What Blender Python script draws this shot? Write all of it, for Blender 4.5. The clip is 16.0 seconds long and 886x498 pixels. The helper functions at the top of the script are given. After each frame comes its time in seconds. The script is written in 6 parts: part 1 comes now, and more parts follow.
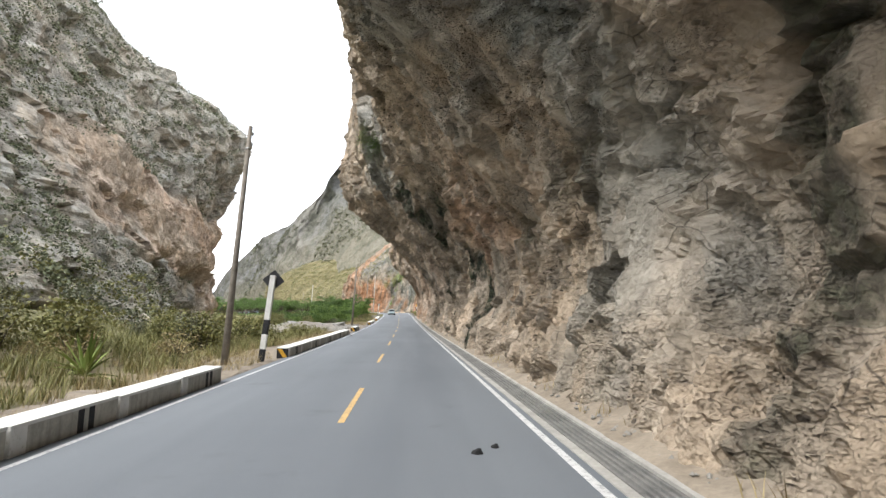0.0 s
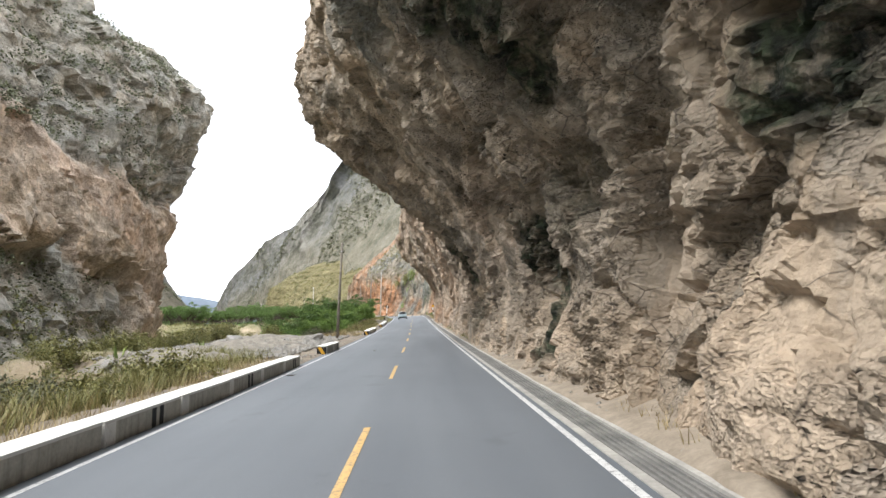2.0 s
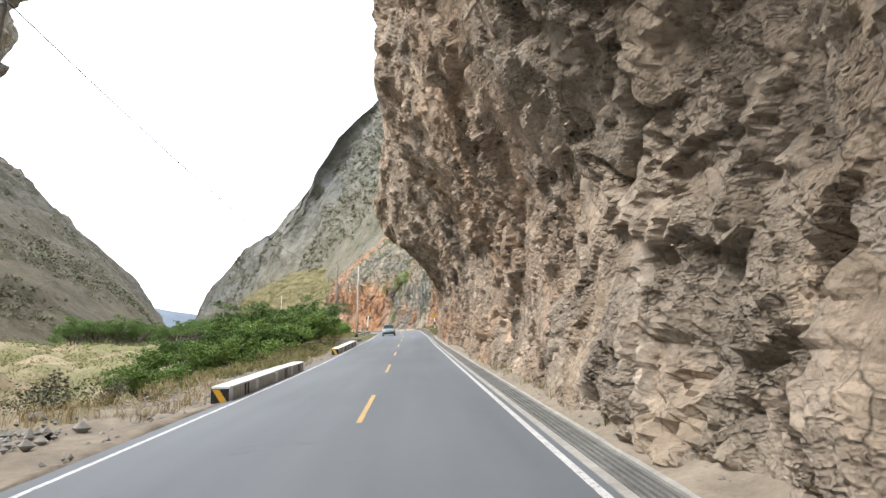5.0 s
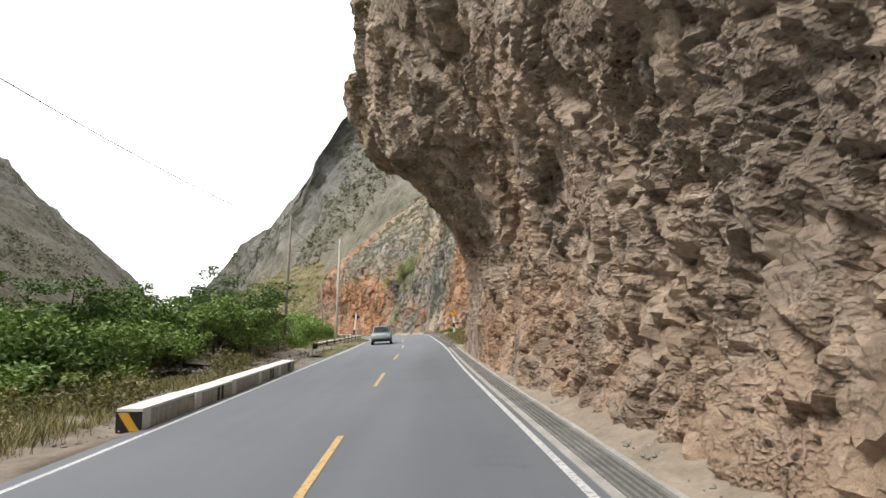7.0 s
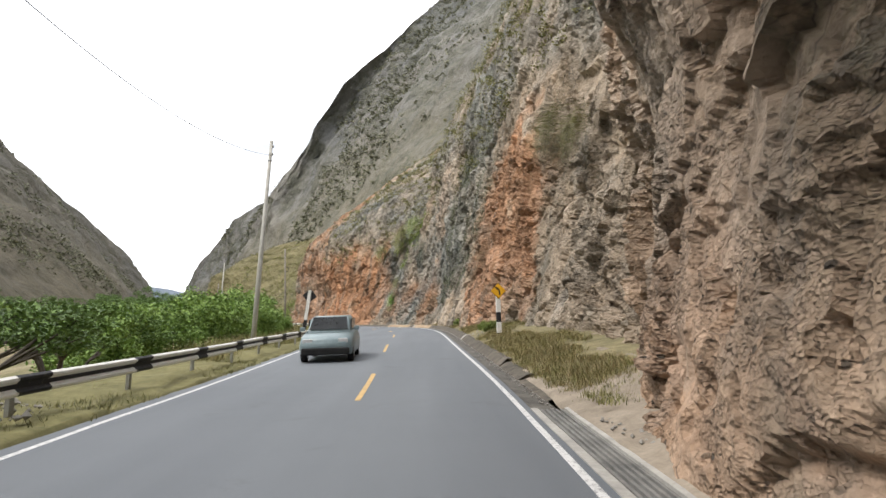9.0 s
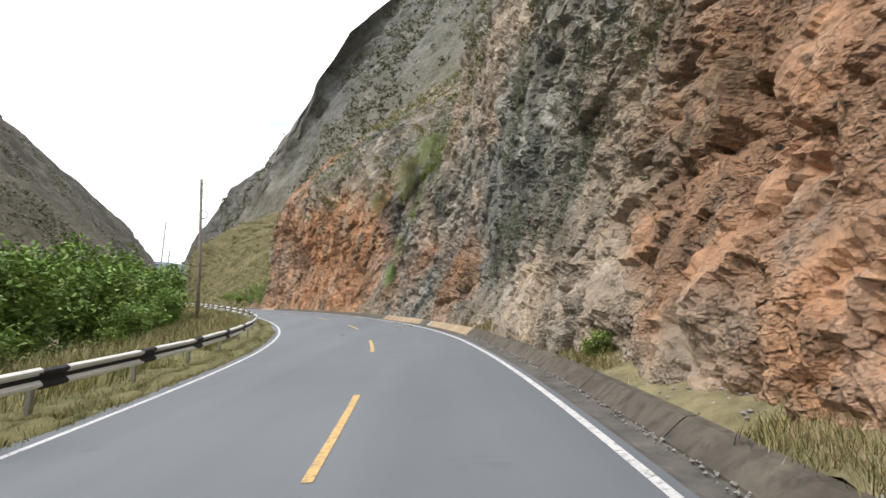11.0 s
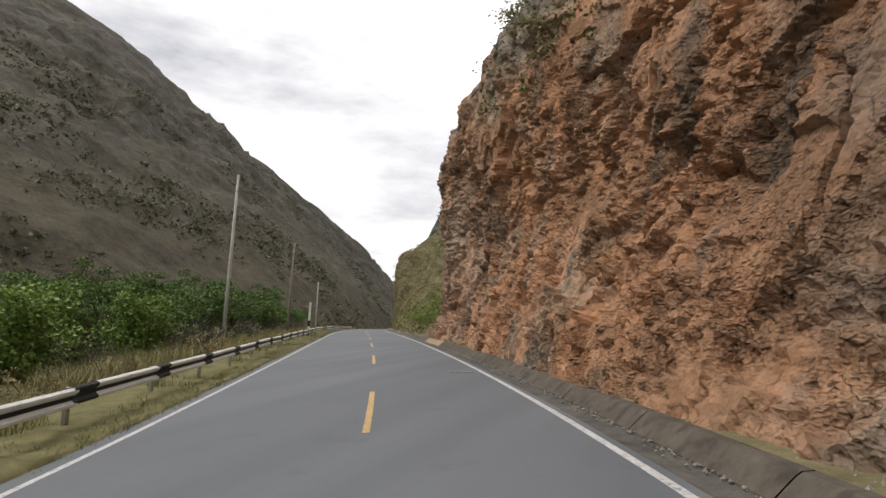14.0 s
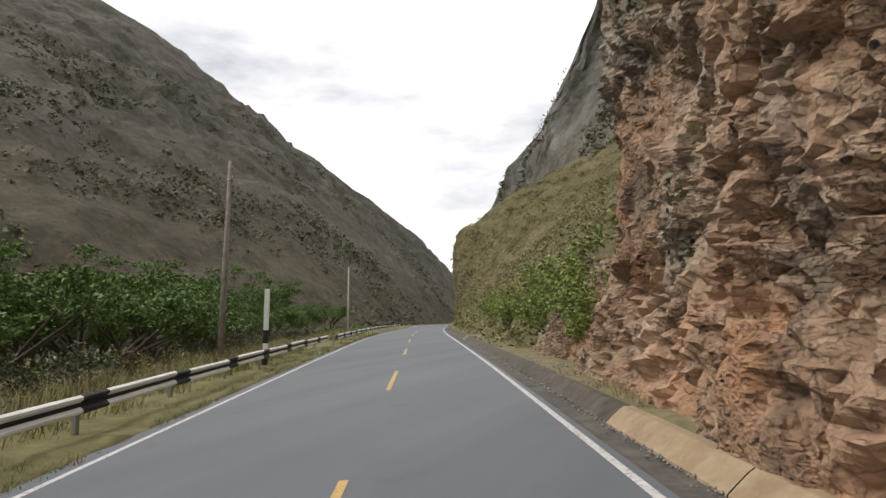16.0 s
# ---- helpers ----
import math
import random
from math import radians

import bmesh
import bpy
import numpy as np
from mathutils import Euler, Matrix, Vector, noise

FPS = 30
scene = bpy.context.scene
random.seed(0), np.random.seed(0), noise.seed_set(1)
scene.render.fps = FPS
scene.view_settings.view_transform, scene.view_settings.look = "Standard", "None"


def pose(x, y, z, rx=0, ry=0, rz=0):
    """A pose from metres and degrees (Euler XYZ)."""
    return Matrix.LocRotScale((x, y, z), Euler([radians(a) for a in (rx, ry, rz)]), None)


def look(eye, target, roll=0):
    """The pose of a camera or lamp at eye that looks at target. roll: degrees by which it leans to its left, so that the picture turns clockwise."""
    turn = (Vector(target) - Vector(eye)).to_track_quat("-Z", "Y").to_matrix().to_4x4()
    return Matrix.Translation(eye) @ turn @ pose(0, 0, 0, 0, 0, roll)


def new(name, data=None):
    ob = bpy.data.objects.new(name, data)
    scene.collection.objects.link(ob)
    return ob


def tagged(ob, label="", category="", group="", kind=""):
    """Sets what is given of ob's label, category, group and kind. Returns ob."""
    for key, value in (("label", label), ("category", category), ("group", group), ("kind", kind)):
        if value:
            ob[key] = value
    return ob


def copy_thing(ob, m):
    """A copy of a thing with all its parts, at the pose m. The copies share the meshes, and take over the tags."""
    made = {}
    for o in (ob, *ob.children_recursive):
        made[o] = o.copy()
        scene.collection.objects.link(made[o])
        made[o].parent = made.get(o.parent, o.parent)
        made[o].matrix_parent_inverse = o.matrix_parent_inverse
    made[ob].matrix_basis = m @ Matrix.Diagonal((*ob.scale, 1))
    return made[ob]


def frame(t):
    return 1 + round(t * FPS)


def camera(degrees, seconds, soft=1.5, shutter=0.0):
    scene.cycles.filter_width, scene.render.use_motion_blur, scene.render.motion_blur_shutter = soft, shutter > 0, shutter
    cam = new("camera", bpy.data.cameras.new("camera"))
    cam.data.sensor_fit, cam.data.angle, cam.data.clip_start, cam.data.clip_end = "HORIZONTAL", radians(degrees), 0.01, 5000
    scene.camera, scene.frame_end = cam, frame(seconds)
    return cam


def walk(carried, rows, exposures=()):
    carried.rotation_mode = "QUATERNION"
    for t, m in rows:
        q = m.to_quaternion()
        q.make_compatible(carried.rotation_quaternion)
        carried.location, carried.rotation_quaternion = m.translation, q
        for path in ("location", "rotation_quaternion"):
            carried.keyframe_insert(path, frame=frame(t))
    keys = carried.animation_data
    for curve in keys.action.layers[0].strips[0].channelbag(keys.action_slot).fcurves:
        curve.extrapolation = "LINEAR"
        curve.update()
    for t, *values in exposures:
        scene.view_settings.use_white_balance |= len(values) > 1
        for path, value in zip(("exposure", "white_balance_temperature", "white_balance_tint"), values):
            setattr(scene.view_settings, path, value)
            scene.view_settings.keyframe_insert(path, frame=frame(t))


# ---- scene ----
cam = camera(70.9, 16.0)
PATH = [
    (0.0, (0.967, 0.000, 1.715), (1.994, 19.598, 5.568), 1.71),
    (0.5, (1.048, 7.169, 2.345), (1.933, 26.772, 6.211), 0.72),
    (1.0, (1.034, 14.655, 3.014), (1.793, 34.284, 6.769), 0.16),
    (1.5, (0.959, 21.854, 3.632), (1.471, 41.511, 7.286), -0.46),
    (2.0, (0.801, 28.409, 4.234), (1.462, 48.014, 8.130), -0.40),
    (2.5, (0.698, 35.791, 4.864), (1.351, 55.396, 8.763), -0.48),
    (3.0, (0.619, 42.826, 5.500), (1.416, 62.419, 9.437), -0.72),
    (3.5, (0.708, 49.979, 6.138), (1.617, 69.540, 10.209), -0.91),
    (4.0, (0.773, 56.973, 6.765), (1.681, 76.523, 10.888), -1.23),
    (4.2, (0.772, 59.296, 6.985), (1.706, 78.834, 11.155), -1.25),
    (6.3, (0.777, 90.687, 9.970), (1.279, 110.183, 14.404), -0.02),
    (6.5, (0.757, 93.575, 10.247), (1.218, 113.086, 14.617), -0.35),
    (7.0, (0.663, 100.426, 10.947), (1.147, 119.925, 15.370), -0.36),
    (7.5, (0.596, 108.036, 11.727), (1.156, 127.523, 16.196), -0.75),
    (8.0, (0.510, 115.265, 12.479), (1.038, 134.762, 16.903), -0.08),
    (8.2, (0.518, 118.214, 12.781), (0.996, 137.736, 17.102), 0.36),
    (10.3, (-0.531, 149.982, 16.227), (-0.443, 169.618, 20.024), 2.08),
    (10.5, (-0.661, 152.859, 16.513), (-0.540, 172.515, 20.206), 2.39),
    (11.0, (-0.836, 160.448, 17.366), (-0.976, 180.159, 20.754), 2.36),
    (11.5, (-1.147, 168.005, 18.170), (-1.996, 187.672, 21.706), 2.37),
    (12.0, (-1.767, 174.986, 18.788), (-3.603, 194.613, 22.166), 2.89),
    (12.5, (-2.864, 182.600, 19.462), (-5.977, 202.080, 22.755), 2.97),
    (13.0, (-4.388, 189.900, 20.073), (-8.761, 209.129, 23.408), 3.08),
    (13.5, (-6.498, 197.226, 20.678), (-12.226, 216.096, 24.012), 2.90),
    (14.0, (-9.077, 204.302, 21.281), (-16.372, 222.598, 24.749), 2.01),
    (14.5, (-11.990, 210.878, 21.814), (-20.453, 228.654, 25.336), 1.29),
    (15.0, (-15.372, 217.856, 22.357), (-24.273, 235.481, 25.538), 0.44),
    (15.5, (-19.003, 224.993, 22.882), (-27.966, 242.579, 26.106), -0.28),
    (16.0, (-22.603, 231.806, 23.365), (-31.568, 249.405, 26.509), -0.48),
]
EXPOSURES = [(0.0, 1.22, 6200, 10), (4.2, 1.27, 6200, 10), (7.0, 0.86, 6500, 11), (8.2, 0.76, 6450, 11), (10.5, 0.62, 6350, 11), (12.0, 0.56, 6400, 11), (13.5, 0.1, 6600, 12), (14.5, -0.2, 6700, 13), (16.0, 0.03, 6650, 12)]
walk(cam, [(t, look(eye, target, roll)) for t, eye, target, roll in PATH], EXPOSURES)
# the road's line: grade, bend (1/1000 m) and crossfall at stations along it
GRADE_S = [-30.0, 40.0, 70.0, 95.0, 110.0, 125.0, 140.0, 155.0, 175.0, 200.0, 230.0, 260.0, 300.0, 420.0]
GRADE = [0.0858, 0.0888, 0.0939, 0.099, 0.1037, 0.1081, 0.11, 0.1118, 0.0914, 0.0768, 0.0607, 0.0542, 0.0463, 0.0448]
BEND_S = [-30.0, 110.0, 130.0, 145.0, 160.0, 170.0, 180.0, 190.0, 200.0, 210.0, 220.0, 230.0, 245.0, 260.0, 290.0, 420.0]
BEND = [-0.009, 0.239, -1.237, 4.353, -3.253, 6.029, 8.29, 12.155, 9.799, 8.375, 1.784, 1.11, 0.026, 0.838, -1.482, 0.184]
CROSS_S = [-30.0, 60.0, 110.0, 140.0, 160.0, 180.0, 200.0, 215.0, 235.0, 260.0, 420.0]
CROSS = [0.068, 0.0383, 0.0481, 0.0268, 0.0804, 0.1141, 0.1004, 0.0924, 0.0685, 0.0421, 0.0345]
DASH0, LINE_L, LINE_R = 9.95, -3.57, 2.82

# ---- light: a bright overcast sky, thin cloud with greyer banks, a soft veiled sun
world = bpy.data.worlds.new("sky")
scene.world = world
world.use_nodes = True
wn, wl = world.node_tree.nodes, world.node_tree.links
wn.clear()
w_out = wn.new("ShaderNodeOutputWorld")
w_bg = wn.new("ShaderNodeBackground")
w_sky = wn.new("ShaderNodeTexSky")
w_sky.sky_type, w_sky.sun_disc = 'NISHITA', False
w_sky.sun_elevation, w_sky.sun_rotation = radians(52), radians(248)
w_sky.air_density, w_sky.dust_density = 1.0, 3.0
w_tc, w_map = wn.new("ShaderNodeTexCoord"), wn.new("ShaderNodeMapping")
w_map.inputs["Scale"].default_value = (1.0, 1.0, 3.2)
w_noise = wn.new("ShaderNodeTexNoise")
w_noise.inputs["Scale"].default_value, w_noise.inputs["Detail"].default_value, w_noise.inputs["Roughness"].default_value = 1.9, 7, 0.58
w_ramp = wn.new("ShaderNodeValToRGB")
w_ramp.color_ramp.elements[0].position, w_ramp.color_ramp.elements[1].position = 0.33, 0.60
w_ramp.color_ramp.elements[0].color, w_ramp.color_ramp.elements[1].color = (10.0, 10.6, 11.6, 1), (27.0, 27.0, 27.0, 1)
w_mix = wn.new("ShaderNodeMix")
w_mix.data_type = 'RGBA'
w_mix.inputs["Factor"].default_value = 0.9
wl.new(w_tc.outputs["Generated"], w_map.inputs["Vector"])
wl.new(w_map.outputs["Vector"], w_noise.inputs["Vector"])
wl.new(w_noise.outputs["Fac"], w_ramp.inputs["Fac"])
wl.new(w_sky.outputs["Color"], w_mix.inputs[6])
wl.new(w_ramp.outputs["Color"], w_mix.inputs[7])
wl.new(w_mix.outputs[2], w_bg.inputs["Color"])
w_bg.inputs["Strength"].default_value = 0.06
wl.new(w_bg.outputs["Background"], w_out.inputs["Surface"])
sun = new("sun", bpy.data.lights.new("sun", 'SUN'))
sun.data.energy, sun.data.angle, sun.data.color = 1.8, radians(20), (1.0, 0.95, 0.88)
SUN_UP, SUN_TURN = radians(52), radians(68)
sun.matrix_world = look((0, 0, 100), (100 * math.cos(SUN_UP) * math.sin(SUN_TURN), 100 * math.cos(SUN_UP) * math.cos(SUN_TURN), 100 - 100 * math.sin(SUN_UP)))


# ---- noise on arrays of points
def hash01(ix, iy, iz, seed):
    n = (ix.astype(np.int64) * 73856093) ^ (iy.astype(np.int64) * 19349663) ^ (iz.astype(np.int64) * 83492791) ^ (seed * 2654435761)
    n = (n ^ (n >> 13)) * 1274126177 & 0x7FFFFFFF
    n = (n ^ (n >> 16)) * 668265263 & 0x7FFFFFFF
    return ((n ^ (n >> 15)) & 0xFFFFF) / float(0xFFFFF)


def vnoise(p, scale, seed=0):
    q = p / scale
    i = np.floor(q)
    f = q - i
    f = f * f * (3 - 2 * f)
    out = 0
    for a in (0, 1):
        for b in (0, 1):
            for c in (0, 1):
                w = (f[:, 0] if a else 1 - f[:, 0]) * (f[:, 1] if b else 1 - f[:, 1]) * (f[:, 2] if c else 1 - f[:, 2])
                out = out + w * hash01(i[:, 0] + a, i[:, 1] + b, i[:, 2] + c, seed)
    return out * 2 - 1


def fbm(p, scale, octaves=4, seed=0, gain=0.5):
    out, amp = 0, 1.0
    for k in range(octaves):
        out = out + amp * vnoise(p, scale / 2 ** k, seed + 17 * k)
        amp *= gain
    return out


def facets(p, scale, seed=0, tilt=1.0):
    """Broken rock: each point follows the tilted plane of its nearest block."""
    q = p / scale
    i = np.floor(q)
    best, value = np.full(len(p), 9.0), np.zeros(len(p))
    for a in (-1, 0, 1):
        for b in (-1, 0, 1):
            for c in (-1, 0, 1):
                k = [i[:, 0] + a, i[:, 1] + b, i[:, 2] + c]
                cen = np.stack([k[n] + hash01(*k, seed + n) for n in range(3)], 1)
                off = q - cen
                dist = (off ** 2).sum(1)
                nor = np.stack([hash01(*k, seed + 7 + n) - 0.5 for n in range(3)], 1)
                val = (hash01(*k, seed + 11) - 0.5) + tilt * 2 * (off * nor).sum(1)
                near = dist < best
                best, value = np.where(near, dist, best), np.where(near, val, value)
    return value


# ---- the road's line in the world
RS = np.arange(-120.0, 520.0, 1.0)
bend = np.interp(RS, BEND_S, BEND) / 1000 + np.interp(RS, [330, 345, 372, 382, 520], [0, 0.003, 0.003, -0.02, -0.02])
RTH = np.cumsum(bend)
RTH -= np.interp(0, RS, RTH)
RX, RY, RZ = np.cumsum(-np.sin(RTH)), np.cumsum(np.cos(RTH)), np.cumsum(np.interp(RS, GRADE_S, GRADE))
RX, RY, RZ = [a - np.interp(0, RS, a) for a in (RX, RY, RZ)]
RB = np.interp(RS, CROSS_S, CROSS)


def at(s, d, h=0.0):
    """World places from metres along the road, to its right and above it."""
    s, d, h = np.broadcast_arrays(np.asarray(s, float), d, h)
    th, x, y, z, b = [np.interp(s, RS, a) for a in (RTH, RX, RY, RZ, RB)]
    return np.stack([x + d * np.cos(th), y + d * np.sin(th), z + h + np.clip(d, -6, 6) * b], -1)


def heading(s):
    return math.degrees(float(np.interp(s, RS, RTH)))


def stand(s, d, h=0.0, turn=0.0):
    """A pose on the ground beside the road, turned with the road."""
    p = at(s, d, h)
    return pose(*[float(v) for v in p], 0, 0, heading(s) + turn)


def mesh_of(name, verts, faces, materials, smooth=True, indices=None):
    me = bpy.data.meshes.new(name)
    verts, faces = np.asarray(verts, np.float32), np.asarray(faces, np.int32)
    n = faces.shape[1]
    me.vertices.add(len(verts))
    me.vertices.foreach_set("co", verts.ravel())
    me.loops.add(faces.size)
    me.loops.foreach_set("vertex_index", faces.ravel())
    me.polygons.add(len(faces))
    me.polygons.foreach_set("loop_start", np.arange(0, faces.size, n, dtype=np.int32))
    me.polygons.foreach_set("loop_total", np.full(len(faces), n, np.int32))
    me.polygons.foreach_set("use_smooth", np.full(len(faces), smooth))
    for m in materials:
        me.materials.append(m)
    if indices is not None:
        me.polygons.foreach_set("material_index", np.asarray(indices, np.int32))
    me.update(calc_edges=True)
    me.validate()
    return me


def grid_faces(rows, cols, flip=False):
    i = np.arange((rows - 1) * cols).reshape(rows - 1, cols)[:, :-1].ravel()
    f = np.stack([i, i + 1, i + cols + 1, i + cols], 1)
    return f[:, ::-1] if flip else f


def weights(me, name, values):
    a = me.attributes.new(name, 'FLOAT', 'POINT')
    a.data.foreach_set("value", np.asarray(values, np.float32))


def strip(name, s, profile, material, wobble=0.0, smooth=False):
    """A band along the road with the given (d, h) section."""
    prof = np.array(profile, float)
    ss, k = np.meshgrid(s, np.arange(len(prof)), indexing="ij")
    dd, hh = prof[k, 0], prof[k, 1]
    if wobble:
        p = np.stack([ss.ravel(), dd.ravel() * 3, hh.ravel() * 0], 1)
        hh = hh + wobble * fbm(p, 0.9, 3, 5).reshape(hh.shape)
    v = at(ss, dd, hh).reshape(-1, 3)
    return new(name, mesh_of(name, v, grid_faces(len(s), len(prof)), [material], smooth))


def part(name, bm, material, parent, label=""):
    me = bpy.data.meshes.new(name)
    bm.to_mesh(me)
    bm.free()
    me.materials.append(material)
    ob = new(name, me)
    ob.parent = parent
    if label:
        tagged(ob, label)
    return ob


def box_bm(x0, y0, z0, x1, y1, z1, bevel=0.0):
    bm = bmesh.new()
    bmesh.ops.create_cube(bm, size=1, matrix=Matrix.Translation(((x0 + x1) / 2, (y0 + y1) / 2, (z0 + z1) / 2)) @ Matrix.Diagonal((x1 - x0, y1 - y0, z1 - z0, 1)))
    if bevel:
        bmesh.ops.bevel(bm, geom=bm.edges[:], offset=bevel, segments=2, profile=0.6, affect='EDGES')
    return bm


def tube_bm(points, radii, sides=8):
    """A tapered tube through the points."""
    bm = bmesh.new()
    rings = []
    for n, (p, r) in enumerate(zip(points, radii)):
        a, b = Vector(points[max(n - 1, 0)]), Vector(points[min(n + 1, len(points) - 1)])
        q = (b - a).to_track_quat('Z', 'Y')
        rings.append([bm.verts.new(Vector(p) + q @ Vector((r * math.cos(6.2832 * k / sides), r * math.sin(6.2832 * k / sides), 0))) for k in range(sides)])
    for r0, r1 in zip(rings, rings[1:]):
        for k in range(sides):
            bm.faces.new((r0[k], r0[(k + 1) % sides], r1[(k + 1) % sides], r1[k])).smooth = True
    bm.faces.new(rings[0][::-1])
    bm.faces.new(rings[-1])
    return bm


# ---- materials
class Nodes:
    """Small helper to write node materials briefly."""

    def __init__(self, name):
        self.m = bpy.data.materials.new(name)
        self.m.use_nodes = True
        self.t = self.m.node_tree
        self.bsdf = self.t.nodes["Principled BSDF"]
        self.coord = self.t.nodes.new("ShaderNodeTexCoord").outputs["Object"]

    def n(self, kind, **sockets):
        node = self.t.nodes.new(kind)
        for key, value in sockets.items():
            self.put(node.inputs[key.replace("_", " ")], value)
        return node

    def put(self, socket, value):
        if isinstance(value, bpy.types.NodeSocket):
            self.t.links.new(value, socket)
        else:
            socket.default_value = value

    def stretched(self, x, y, z, source=None):
        return self.n("ShaderNodeMapping", Vector=source or self.coord, Scale=(x, y, z)).outputs["Vector"]

    def noise(self, scale, detail=4.0, rough=0.6, vector=None, distortion=0.0):
        return self.n("ShaderNodeTexNoise", Vector=vector or self.coord, Scale=scale, Detail=detail, Roughness=rough, Distortion=distortion).outputs["Fac"]

    def cells(self, scale, feature='F1', vector=None, output="Distance"):
        node = self.n("ShaderNodeTexVoronoi", Vector=vector or self.coord, Scale=scale)
        node.feature = feature
        return node.outputs[output]

    def ramp(self, value, *stops):
        node = self.n("ShaderNodeValToRGB", Fac=value)
        r = node.color_ramp
        while len(r.elements) < len(stops):
            r.elements.new(0.5)
        for e, (pos, col) in zip(r.elements, stops):
            e.position = pos
            e.color = (*col, 1) if isinstance(col, tuple) else (col, col, col, 1)
        return node.outputs["Color"]

    def mix(self, fac, a, b, kind='MIX'):
        node = self.t.nodes.new("ShaderNodeMix")
        node.data_type, node.blend_type = 'RGBA', kind
        for socket, value in ((node.inputs[0], fac), (node.inputs[6], a), (node.inputs[7], b)):
            self.put(socket, (*value, 1) if isinstance(value, tuple) and len(value) == 3 else value)
        return node.outputs[2]

    def math(self, kind, a, b=0.0):
        node = self.t.nodes.new("ShaderNodeMath")
        node.operation = kind
        node.use_clamp = True
        self.put(node.inputs[0], a)
        self.put(node.inputs[1], b)
        return node.outputs[0]

    def attr(self, name):
        node = self.t.nodes.new("ShaderNodeAttribute")
        node.attribute_name = name
        return node.outputs["Fac"]

    def bump(self, height, strength=0.5, distance=0.1, normal=None):
        node = self.n("ShaderNodeBump", Height=height, Strength=strength, Distance=distance)
        if normal:
            self.put(node.inputs["Normal"], normal)
        return node.outputs["Normal"]

    def done(self, color, rough=0.9, normal=None, metal=0.0):
        self.put(self.bsdf.inputs["Base Color"], (*color, 1) if isinstance(color, tuple) else color)
        self.put(self.bsdf.inputs["Roughness"], rough)
        self.put(self.bsdf.inputs["Metallic"], metal)
        self.bsdf.inputs["Specular IOR Level"].default_value = 0.3
        if normal:
            self.put(self.bsdf.inputs["Normal"], normal)
        return self.m


